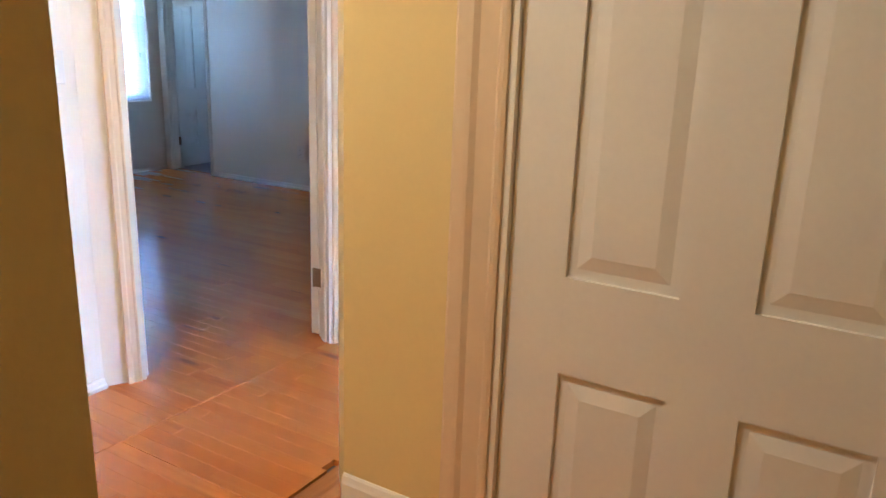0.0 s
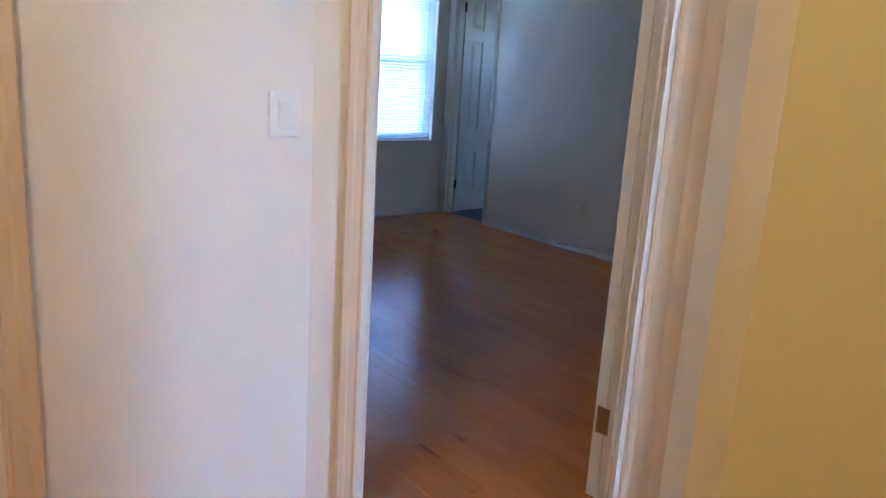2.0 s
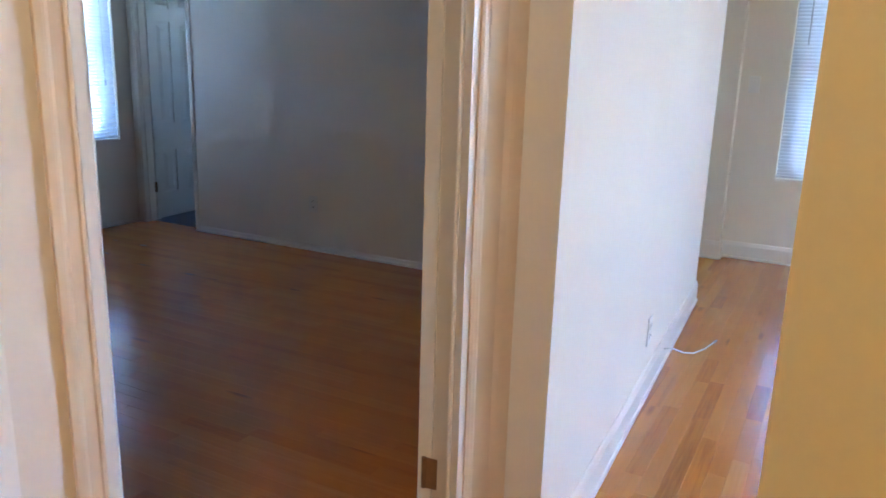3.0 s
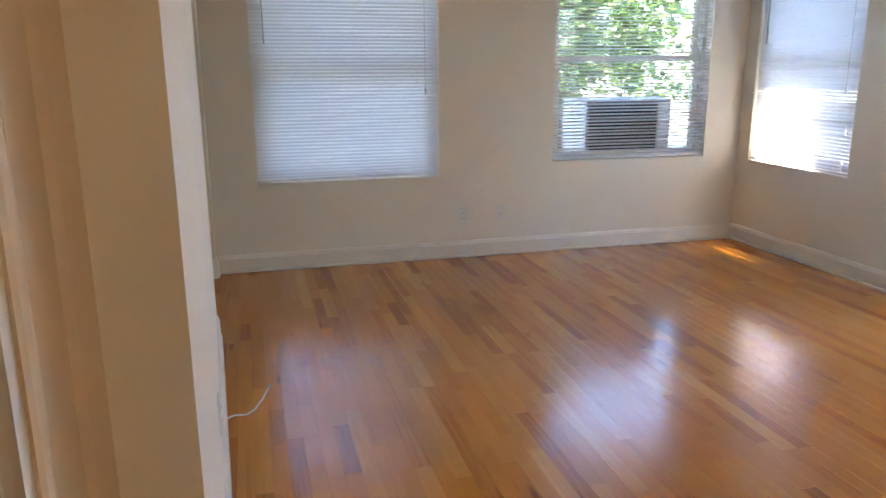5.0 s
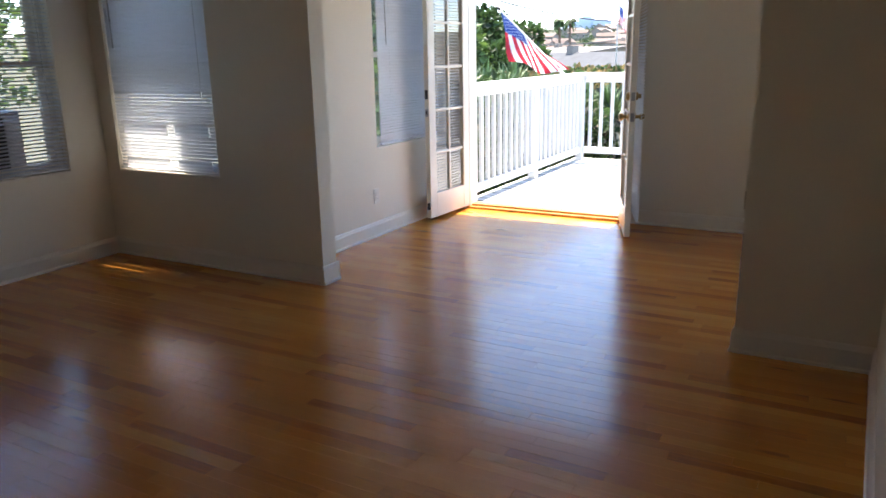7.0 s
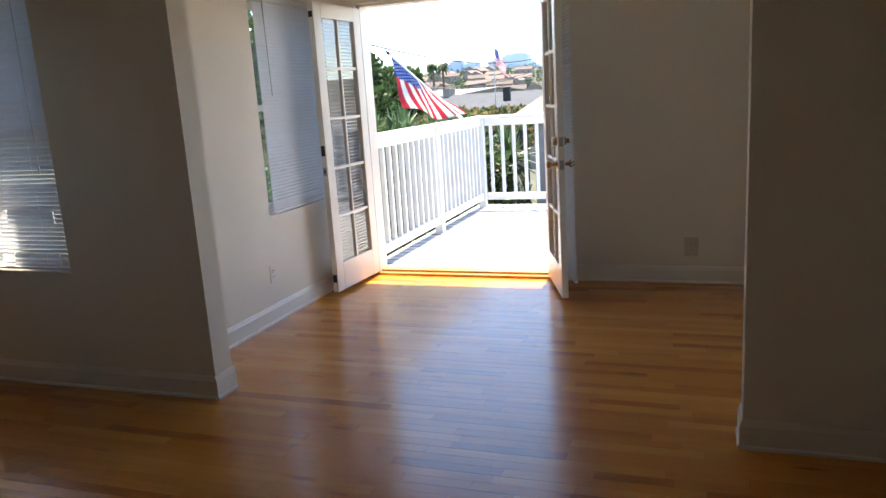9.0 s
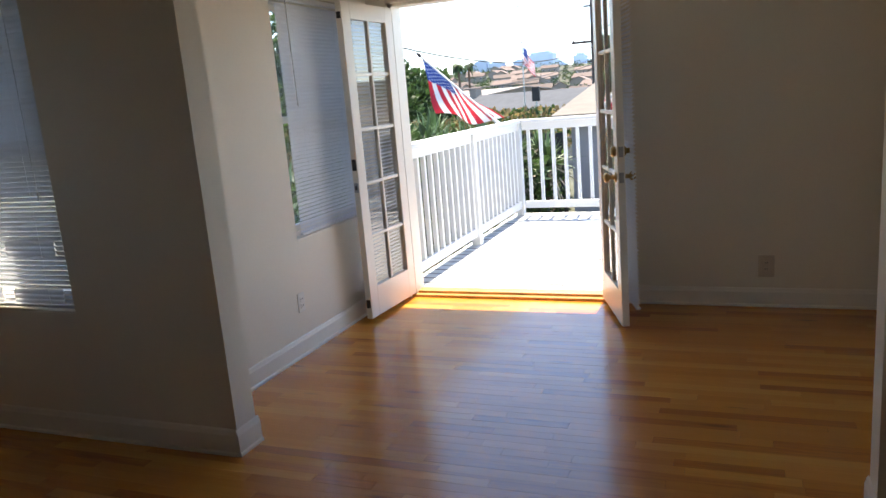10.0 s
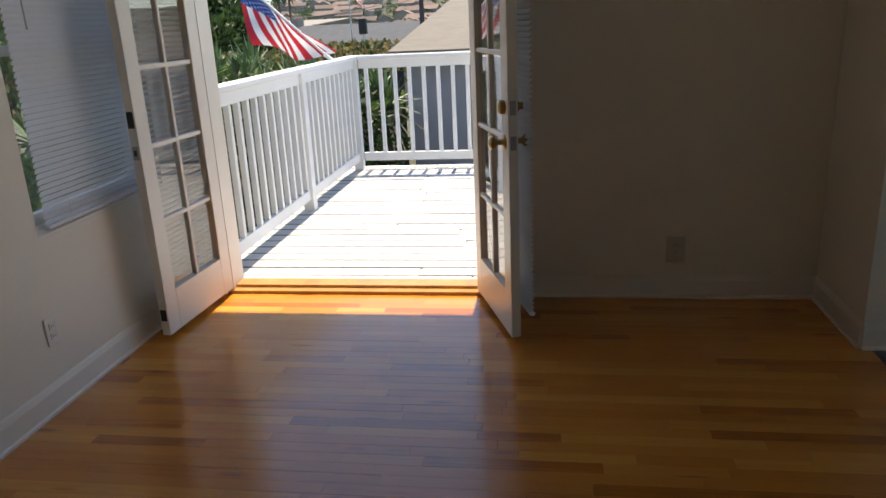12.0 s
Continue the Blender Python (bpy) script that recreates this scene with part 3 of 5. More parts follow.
def blind(m, w, z0, z1, pitch, tilt, label, group="", wand=True, lean=0.0, loose=(), stray=()):
    """A horizontal mini blind. Local x across, y towards the glass, z up; tilt: degrees of the slats."""
    e = thing("mini_blind", m, label, "window blind", group)
    bm = bmesh.new()
    rbox(bm, 0, w, -0.014, 0.014, z1 - 0.028, z1, 0.003, 1)
    part("head_rail", bm, BLINDRAIL, e)
    bm = bmesh.new()
    rbox(bm, 0, w, -0.012, 0.012, z0, z0 + 0.015, 0.003, 1)
    rail = part("bottom_rail", bm, BLINDRAIL, e)
    rail.rotation_euler = (0, -lean, 0)
    me = slat_mesh(w, 0.0256)
    k = int((z1 - 0.04 - z0 - 0.02) / pitch)
    for i in range(k):
        z = z0 + 0.028 + i * pitch
        f = lean * max(0.0, 1 - i / 5)
        turn = tilt + (12 if i in loose else 0) + random.uniform(-1.3, 1.3)
        if i in stray:
            # a bent slat: stretches of it stand on edge and let the sun slip by
            for a, c, up in ((0, 0.07, turn), (0.07, 0.52, 71), (0.52, 0.6, turn), (0.6, 0.93, 71), (0.93, 1, turn)):
                share("slat", me, e, pose(a * w, 0, z, up) @ Matrix.Diagonal((c - a, 1, 1, 1)))
            continue
        share("slat", me, e, pose(0, 0, z, turn, math.degrees(-f), 0))
    for x in (0.14, w - 0.14):
        bm = bmesh.new()
        for y in (-0.0135, 0.0135):
            tube(bm, [(x, y, z0), (x, y, z1)], 0.0006, 4)
        part("ladder_cord", bm, BLINDRAIL, e)
    if wand:
        bm = bmesh.new()
        tube(bm, [(0.08, -0.02, z1 - 0.03), (0.085, -0.024, z1 - 0.62)], 0.0035, 6)
        part("tilt_wand", bm, STEEL, e, "grey plastic tilt wand")
        bm = bmesh.new()
        tube(bm, [(w - 0.09, -0.018, z1 - 0.03), (w - 0.085, -0.02, z1 - 0.9)], 0.0012, 4)
        tube(bm, [(w - 0.085, -0.02, z1 - 0.9), (w - 0.085, -0.02, z1 - 0.94)], 0.005, 8, 0.003)
        part("pull_cord", bm, STEEL, e)
    return e


def fitted(name, m, w, z0, z1, depth, pitch, tilt, label, blabel, lean=0.0, gap=(0.006, 0.006), inset=0.018, loose=(), stray=()):
    window(name, m, w, z0, z1, depth, label)
    blind(m @ Matrix.Translation((gap[0], inset, 0)), w - gap[0] - gap[1], z0 + 0.02, z1 - 0.004, pitch, tilt, blabel, "window blinds", True, lean, loose, stray)


fitted("window_1", pose(WIN1[0], 0.012, 0), WIN1[1] - WIN1[0], WIN1[2], WIN1[3], 0.168, 0.0225, 67, "white double-hung window behind a lowered blind", "white aluminium mini blind, lowered and nearly closed", 0.012)
fitted("window_2", pose(WIN2[0], 0.012, 0), WIN2[1] - WIN2[0], WIN2[2], WIN2[3], 0.168, 0.0235, 20, "white double-hung window with an air conditioner in it", "white aluminium mini blind, lowered with open slats")
fitted("window_3", pose(0.012, WIN3[1], 0, 0, 0, -90), WIN3[1] - WIN3[0], WIN3[2], WIN3[3], 0.163, 0.0225, -63, "white double-hung window behind a lowered blind", "white aluminium mini blind, lowered and nearly closed", loose=(1, 2, 3, 19, 20, 21), stray=(0, 1, 2, 10, 11, 12))
fitted("window_4", pose(WIN4[0], Y_DN, 0), WIN4[1] - WIN4[0], WIN4[2], WIN4[3], 0.16, 0.0225, -64, "white double-hung window with a narrow uncovered strip", "white aluminium mini blind, lowered and closed, hung off-centre", gap=(0.085, 0.006))
fitted("window_5", pose(X_BED, BEDWIN[0], 0, 0, 0, 90), BEDWIN[1] - BEDWIN[0], BEDWIN[2], BEDWIN[3], 0.17, 0.0235, -56, "white bedroom window behind a lowered blind", "white aluminium mini blind, lowered in the bedroom")

# ---- balcony doors ----
LEAF_W, LEAF_H, LEAF_T = 0.645, 2.01, 0.042


def french_leaf(name, m, blind_side, label):
    """A ten-pane glazed door leaf. Local x from the hinge edge, y thickness, z up."""
    e = thing(name, m, label, "door", kind="structure")
    st, bot, top, mun = 0.1, 0.2, 0.1, 0.022
    bm = bmesh.new()
    for a in ((0, st, 0, LEAF_H), (LEAF_W - st, LEAF_W, 0, LEAF_H)):
        bx(bm, a[0], a[1], 0, LEAF_T, a[2], a[3])
    bx(bm, st, LEAF_W - st, 0.0005, LEAF_T - 0.0005, 0, bot)
    bx(bm, st, LEAF_W - st, 0.0005, LEAF_T - 0.0005, LEAF_H - top, LEAF_H)
    bmesh.ops.bevel(bm, geom=[x for x in bm.edges if x.calc_length() > 1.5], offset=0.003, segments=1, affect="EDGES")
    part("leaf_frame", bm, TRIM, e)
    w = LEAF_W - 2 * st
    ph = (LEAF_H - bot - top - 4 * mun) / 5
    pw = (w - mun) / 2
    bm = bmesh.new()
    rbox(bm, st + pw, st + pw + mun, 0.006, LEAF_T - 0.006, bot, LEAF_H - top, 0.004, 1)
    part("muntin", bm, TRIM, e)
    for k in range(1, 5):
        z = bot + k * ph + (k - 1) * mun
        bm = bmesh.new()
        rbox(bm, st, LEAF_W - st, 0.007, LEAF_T - 0.007, z, z + mun, 0.004, 1)
        part("muntin", bm, TRIM, e)
    bm = bmesh.new()
    bx(bm, -0.002, pw + 0.004, LEAF_T / 2 - 0.002, LEAF_T / 2 + 0.002, -0.002, ph + 0.002)
    me = bpy.data.meshes.new("pane")
    bm.to_mesh(me)
    bm.free()
    me.materials.append(GLASS)
    for i in range(2):
        for k in range(5):
            p = share("pane", me, e, Matrix.Translation((st + i * (pw + mun), 0, bot + k * (ph + mun))))
            p.visible_shadow = False
    for z in (0.2, 1.0, 1.8):
        hinge(e, -0.004, LEAF_T * (1.0 if blind_side > 0 else 0.0) - 0.0, z, 0.09)
    return e


ml = pose(X_D + 0.017, -1.603, 0.03, 0, 0, 176.6)
mr = pose(X_D + 0.017, -3.005, 0.03, 0, 0, 199.2)
leaf_l = french_leaf("door_balcony_fixed", ml, -1, "white ten-pane wooden balcony door leaf, open inwards")
leaf_r = french_leaf("door_balcony_active", mr, 1, "white ten-pane wooden balcony door leaf with brass knob, open inwards")
blind(ml @ pose(0.05, -0.02, 0, 0, 0, 0), 0.545, 0.16, 1.95, 0.0245, 32, "white mini blind on a balcony door leaf", "door blinds", False)
blind(mr @ pose(0.05, LEAF_T + 0.05, 0, 0, 0, 0), 0.613, 0.10, 1.95, 0.0225, 42, "white mini blind on a balcony door leaf", "door blinds", False)

bm = bmesh.new()
for sgn, y in ((1, LEAF_T), (-1, 0)):
    lathe(bm, [(0.032, 0), (0.032, 0.004), (0.013, 0.009), (0.012, 0.032), (0.022, 0.04), (0.028, 0.05), (0.027, 0.06), (0.016, 0.068), (0.003, 0.07)], pose(LEAF_W - 0.06, y, 0.87, -90 * sgn))
part("door_knob", bm, BRASS, leaf_r, "worn brass knob", True)
bm = bmesh.new()
lathe(bm, [(0.03, 0), (0.03, 0.01), (0.024, 0.018), (0.005, 0.02)], pose(LEAF_W - 0.06, LEAF_T, 1.015, -90))
lathe(bm, [(0.03, 0), (0.03, 0.016), (0.024, 0.024), (0.005, 0.026)], pose(LEAF_W - 0.06, 0, 1.015, 90))
rbox(bm, LEAF_W - 0.064, LEAF_W - 0.056, LEAF_T + 0.018, LEAF_T + 0.04, 1.0, 1.03, 0.002, 1)
part("deadbolt", bm, BRASS, leaf_r, "worn brass deadbolt", True)
for z in (0.87, 1.015):
    bm = bmesh.new()
    rbox(bm, LEAF_W - 0.001, LEAF_W + 0.002, 0.008, LEAF_T - 0.008, z - 0.029, z + 0.029, 0.001, 1)
    bx(bm, LEAF_W, LEAF_W + 0.008, 0.014, LEAF_T - 0.014, z - 0.01, z + 0.01)
    part("latch_plate", bm, STEEL, leaf_r)
for z, h, mt in ((0.87, 0.03, STEEL), (1.015, 0.036, DARK), (0.1, 0.028, DARK), (1.93, 0.02, DARK)):
    bm = bmesh.new()
    rbox(bm, LEAF_W - 0.001, LEAF_W + 0.003, 0.006, LEAF_T - 0.006, z - h, z + h, 0.001, 1)
    plate = part("strike_plate", bm, mt, leaf_l)
    bm = bmesh.new()
    bx(bm, LEAF_W + 0.003, LEAF_W + 0.004, 0.014, LEAF_T - 0.014, z - h * 0.45, z + h * 0.45)
    part("bolt_slot", bm, DARK, plate)
# door frame set in the balcony wall
e = thing("door_frame_balcony", pose(0, 0, 0), "white painted frame of the balcony doorway", "door frame", kind="structure")
for y0, y1 in ((FRENCH[1] - 0.028, FRENCH[1] + 0.0), (FRENCH[0], FRENCH[0] + 0.02)):
    bm = bmesh.new()
    bx(bm, X_D + 0.02, X_D + 0.164, y0, y1, 0.018, FRENCH[3])
    part("jamb", bm, TRIM, e)
bm = bmesh.new()
bx(bm, X_D + 0.02, X_D + 0.164, FRENCH[0], FRENCH[1], FRENCH[3] - 0.02, FRENCH[3] + 0.001)
part("door_head", bm, TRIM, e)
bm = bmesh.new()
for y0, y1 in ((FRENCH[1], FRENCH[1] + 0.05), (FRENCH[0] - 0.05, FRENCH[0])):
    rbox(bm, X_D - 0.014, X_D + 0.0, y0, y1, 0, FRENCH[3] + 0.05, 0.003, 1)
rbox(bm, X_D - 0.014, X_D, FRENCH[0], FRENCH[1], FRENCH[3], FRENCH[3] + 0.05, 0.003, 1)
part("casing", bm, TRIM, e)

# ---- deck and railing ----
DECK_Z = -0.05
RY, RX = -1.445, 6.13
deck = thing("deck", pose(0, 0, 0), "white painted plank balcony deck", "deck", kind="structure")
bm = bmesh.new()
for x in (2.8, 3.9, 5.0, 6.05):
    bx(bm, x, x + 0.05, -5.6, RY + 0.1, -0.3, DECK_Z - 0.027)
for y in (RY + 0.08, -5.6):
    bx(bm, X_D + 0.17, 6.25, y, y + 0.04, -0.3, DECK_Z - 0.027)
part("joist", bm, WHITE, deck)
bm = bmesh.new()
rbox(bm, -0.0665, 0.0665, 0, 1, -0.026, 0, 0.005, 1)
board_me = bpy.data.meshes.new("deck_board")
bm.to_mesh(board_me)
bm.free()
board_me.materials.append(DECK)
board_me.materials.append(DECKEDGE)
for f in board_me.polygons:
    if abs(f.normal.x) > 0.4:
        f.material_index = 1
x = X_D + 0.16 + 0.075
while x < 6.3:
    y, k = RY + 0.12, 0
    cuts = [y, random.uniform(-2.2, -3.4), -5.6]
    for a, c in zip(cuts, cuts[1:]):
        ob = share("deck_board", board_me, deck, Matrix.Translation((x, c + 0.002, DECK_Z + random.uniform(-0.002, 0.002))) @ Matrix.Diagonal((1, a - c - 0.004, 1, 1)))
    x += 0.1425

rail = thing("balcony_railing", pose(0, 0, 0), "white painted wooden balcony railing with square balusters", "railing", kind="structure")
RT = 1.085


def rail_run(a, c, n_balusters, skip=()):
    """Top cap, side rail, bottom rail and balusters between two plan points."""
    a, c = Vector((*a, 0)), Vector((*c, 0))
    d = (c - a)
    length = d.length
    m = Matrix.Translation(a) @ Matrix.Rotation(math.atan2(d.y, d.x), 4, "Z")
    for nm, y0, y1, z0, z1 in (("top_rail", -0.062, 0.062, RT - 0.038, RT), ("side_rail", -0.02, 0.02, RT - 0.125, RT - 0.039), ("bottom_rail", -0.02, 0.02, 0.04, 0.125)):
        bm = bmesh.new()
        rbox(bm, 0, length, y0, y1, z0, z1, 0.006, 2)
        ob = part(nm, bm, WHITE, rail)
        ob.matrix_basis = m
    bm = bmesh.new()
    rbox(bm, -0.019, 0.019, -0.019, 0.019, 0.0, RT - 0.127 - 0.125, 0.003, 1)
    me = bpy.data.meshes.new("baluster")
    bm.to_mesh(me)
    bm.free()
    me.materials.append(WHITE)
    for k in range(n_balusters):
        s = length * (k + 0.5) / n_balusters
        if all(abs(s - p) > 0.07 for p in skip):
            share("baluster", me, rail, m @ Matrix.Translation((s, 0, 0.126)))


rail_run((X_D + 0.17, RY), (RX + 0.06, RY), 25, (4.47 - X_D - 0.17, RX - X_D - 0.17))
rail_run((RX, RY - 0.063), (RX, -5.55), 28)
for p in ((4.47, RY), (RX, RY), (RX, -3.6)):
    bm = bmesh.new()
    rbox(bm, p[0] - 0.045, p[0] + 0.045, p[1] - 0.045, p[1] + 0.045, DECK_Z - 0.02, RT - 0.039, 0.005, 2)
    part("post", bm, WHITE, rail)

# ---- small fittings ----


def outlet(m, label="white double power outlet plate on the wall", half=0.035, mat=None):
    """A wall plate with two sockets. Local x across, y out of the wall, z up."""
    e = thing("power_outlet", m, label, "power outlet", "power outlets")
    bm = bmesh.new()
    rbox(bm, -half, half, 0, 0.006, -half - 0.022, half + 0.022, 0.003, 2)
    part("cover_plate", bm, mat or PLASTIC, e)
    for z in (-0.02, 0.02):
        bm = bmesh.new()
        rbox(bm, -0.017, 0.017, 0.005, 0.009, z - 0.014, z + 0.014, 0.003, 1)
        s = part("socket", bm, mat or PLASTIC, e)
        bm = bmesh.new()
        for x in (-0.006, 0.006):
            bx(bm, x - 0.0012, x + 0.0012, 0.0085, 0.0094, z - 0.003, z + 0.006)
        part("slot", bm, DARK, s)


outlet(pose(1.21, Y_DN, 0.315, 0, 0, 180))
outlet(pose(X_D, -4.005, 0.256, 0, 0, 90), "oversized beige outlet plate on the dim wall", 0.046, BEIGE)
outlet(pose(-1.856, 0.012, 0.31, 0, 0, 180))
outlet(pose(-2.133, 0.012, 0.293, 0, 0, 180))
outlet(pose(-6.185, Y_BED, 0.318, 0, 0, 180))
wp = W0.lerp(W1, 0.47)
outlet(pose(wp.x, wp.y, 0.27, 0, 0, -88))
outlet(pose(-0.55, Y_S, 0.3, 0, 0, 0))

e = thing("light_switch", pose(X_HALL, -4.823, 1.098, 0, 0, -90), "white rocker light switch plate on the hall wall", "light switch")
bm = bmesh.new()
rbox(bm, -0.036, 0.036, 0, 0.006, -0.051, 0.051, 0.003, 2)
part("cover_plate", bm, PLASTIC, e)
bm = bmesh.new()
rbox(bm, -0.016, 0.016, 0.005, 0.0075, -0.031, 0.031, 0.001, 1)
part("rocker_frame", bm, TRIM, e)
bm = bmesh.new()
v = bx(bm, -0.014, 0.014, 0.006, 0.0085, -0.029, 0.029)
for k in (6, 7):
    v[k].co.y += 0.004
part("rocker", bm, PLASTIC, e)
e = thing("light_switch", pose(-3.70, 0.012, 1.18, 0, 0, 180), "white rocker light switch plate beside the window", "light switch")
bm = bmesh.new()
rbox(bm, -0.034, 0.034, 0, 0.006, -0.055, 0.055, 0.003, 2)
part("cover_plate", bm, PLASTIC, e)
bm = bmesh.new()
rbox(bm, -0.014, 0.014, 0.005, 0.009, -0.03, 0.03, 0.001, 1)
part("rocker", bm, PLASTIC, e)

wp = W0.lerp(W1, 0.60)
e = thing("television_cable", pose(wp.x + 0.014, wp.y, 0.08), "thin white coaxial cable coming out of the wall", "cable")
bm = bmesh.new()
tube(bm, [(0, 0, 0), (0.03, 0.02, 0.002), (0.07, 0.08, -0.03), (0.10, 0.17, -0.055), (0.13, 0.27, -0.062), (0.155, 0.34, -0.05)], 0.0032, 6)
part("cord", bm, PLASTIC, e)
bm = bmesh.new()
tube(bm, [(0.155, 0.34, -0.05), (0.165, 0.365, -0.045)], 0.005, 8)
part("connector", bm, STEEL, e, "dark metal screw connector")

# window air conditioner
e = thing("air_conditioner", pose(-0.85, 0.11, 0.68), "grey window air conditioner sitting in the lower sash", "air conditioner")
bm = bmesh.new()
rbox(bm, -0.34, 0.34, 0.0, 0.42, 0.0, 0.38, 0.012, 2)
part("body", bm, ACBODY, e)
bm = bmesh.new()
rbox(bm, -0.32, 0.22, -0.012, 0.0, 0.02, 0.34, 0.004, 1)
part("grille_back", bm, DARK, e)
for k in range(9):
    bm = bmesh.new()
    rbox(bm, -0.315, 0.215, -0.02, -0.01, 0.04 + k * 0.033, 0.047 + k * 0.033, 0.002, 1)
    part("louvre", bm, ACBODY, e)
bm = bmesh.new()
rbox(bm, 0.225, 0.325, -0.012, 0.0, 0.03, 0.35, 0.004, 1)
part("control_panel", bm, BLINDRAIL, e)

# hall ceiling lamp
LAMPGLASS = bpy.data.materials.new("opal_glass_lit")
LAMPGLASS.use_nodes = True
lg = LAMPGLASS.node_tree.nodes["Principled BSDF"]
lg.inputs["Base Color"].default_value = (0.9, 0.85, 0.75, 1)
lg.inputs["Emission Color"].default_value = (1.0, 0.80, 0.54, 1)
lg.inputs["Emission Strength"].default_value = HALL_LAMP
e = thing("ceiling_lamp", pose(-3.25, -5.95, H), "round flush ceiling lamp with an opal glass dome", "ceiling lamp")
bm = bmesh.new()
lathe(bm, [(0.17, 0), (0.17, -0.02), (0.15, -0.03)], pose(0, 0, 0), 28)
part("base_ring", bm, BRASS, e, "", True)
bm = bmesh.new()
lathe(bm, [(0.148, -0.025), (0.145, -0.05), (0.12, -0.08), (0.07, -0.1), (0.01, -0.107)], pose(0, 0, 0), 28)
part("dome", bm, LAMPGLASS, e, "", True)

# ---- flags ----
FRED = material("flag_red", (0.55, 0.03, 0.05), 0.7, spread=0.08, scale=20)
FWHITE = material("flag_white", (0.82, 0.82, 0.83), 0.7, spread=0.04, scale=20)
FBLUE = material("flag_blue", (0.03, 0.07, 0.28), 0.7, spread=0.1, scale=20)
for m_ in (FRED, FWHITE, FBLUE):
    n_, l_ = m_.node_tree.nodes, m_.node_tree.links
    tr_ = n_.new("ShaderNodeBsdfTranslucent")
    l_.new(n_["Color Ramp"].outputs["Color"], tr_.inputs["Color"])
    mx_ = n_.new("ShaderNodeMixShader")
    mx_.inputs["Fac"].default_value = 0.4
    l_.new(n_["Principled BSDF"].outputs[0], mx_.inputs[1])
    l_.new(tr_.outputs[0], mx_.inputs[2])
    l_.new(mx_.outputs[0], n_["Material Output"].inputs["Surface"])


def flag_cloth(e, place, nv=26):
    """Thirteen stripes, a blue field and its stars. place(u, v): a point for u across the stripes, v along the fly, both 0 to 1."""
    for nm, mat, pick in (("red_stripes", FRED, lambda s, v: s % 2 == 0 and not (s < 7 and v < 0.4)), ("white_stripes", FWHITE, lambda s, v: s % 2 == 1 and not (s < 7 and v < 0.4)), ("blue_field", FBLUE, lambda s, v: s < 7 and v < 0.4)):
        bm = bmesh.new()
        grid = {}

        def vert(i, j):
            if (i, j) not in grid:
                grid[(i, j)] = bm.verts.new(place(i / 26, j / nv))
            return grid[(i, j)]
        for i in range(26):
            for j in range(nv):
                if pick(i // 2, (j + 0.5) / nv):
                    bm.faces.new((vert(i, j), vert(i + 1, j), vert(i + 1, j + 1), vert(i, j + 1)))
        part(nm, bm, mat, e, "", True)
    bm = bmesh.new()
    for r in range(9):
        for k in range(6 if r % 2 == 0 else 5):
            u = (r + 1) / 10 * 7 / 13
            v = (k + (0.5 if r % 2 == 0 else 1.0)) / 6 * 0.4
            p, du, dv = Vector(place(u, v)), Vector(place(u + 0.01, v)) - Vector(place(u, v)), Vector(place(u, v + 0.01)) - Vector(place(u, v))
            n = du.cross(dv).normalized()
            du, dv = du.normalized(), dv.normalized()
            for sg in (-0.003, 0.003):
                ring = [bm.verts.new(p + n * sg + (0.017 if a % 2 == 0 else 0.007) * (math.cos(math.pi * a / 5) * du + math.sin(math.pi * a / 5) * dv)) for a in range(10)]
                bm.faces.new(ring)
    part("star_field", bm, FWHITE, e)


FB, FT = Vector((5.42, RY, RT + 0.005)), Vector((5.42, -0.57, 1.90))
e = thing("flag", Matrix.Translation(FB), "striped flag with a starred blue field on a short white pole", "flag", "flags")
ax = (FT - FB)
bm = bmesh.new()
tube(bm, [(0, 0, 0), ax * 0.97], 0.012, 10)
part("flagpole", bm, WHITE, e)
bm = bmesh.new()
lathe(bm, [(0.012, 0), (0.02, 0.015), (0.022, 0.03), (0.012, 0.05), (0.006, 0.08)], Matrix.Translation(ax * 0.96) @ ax.to_track_quat("Z", "Y").to_matrix().to_4x4(), 12)
part("finial", bm, DARK, e, "", True)
bm = bmesh.new()
lathe(bm, [(0.02, 0), (0.02, 0.1), (0.03, 0.1), (0.03, 0.102)], Matrix.Translation(-ax.normalized() * 0.03) @ ax.to_track_quat("Z", "Y").to_matrix().to_4x4(), 12)
part("bracket", bm, WHITE, e)


def drape(u, v):
    base = ax * (0.95 - 0.58 * u)
    fall = Vector((0.02 + 0.10 * u, -0.14 - 0.22 * u, -0.66 + 0.36 * u))
    p = base + fall * v
    p += Vector((0.07 * math.sin(5 * v + 6 * u) * v, 0.05 * math.sin(9 * u + 3 * v) * v, 0.05 * math.sin(7 * u + 1) * v * v))
    return p


flag_cloth(e, drape)

# ---- plants ----
LEAF_D = material("dark_leaf", (0.045, 0.085, 0.025), 0.55, spread=0.45, scale=3, per="island")
LEAF_M = material("leaf_green", (0.09, 0.15, 0.04), 0.5, spread=0.5, scale=3, per="island")
LEAF_Y = material("dry_leaf", (0.27, 0.20, 0.09), 0.7, spread=0.4, scale=3, per="island")
AGAVE = material("agave_leaf", (0.13, 0.20, 0.08), 0.45, spread=0.4, scale=4, per="island")
DRYST = material("dry_stalk", (0.42, 0.36, 0.26), 0.8, spread=0.3, scale=4, per="island")
BARK = material("bark", (0.14, 0.10, 0.07), 0.9, spread=0.3, scale=12, bump=0.8, fine=40)
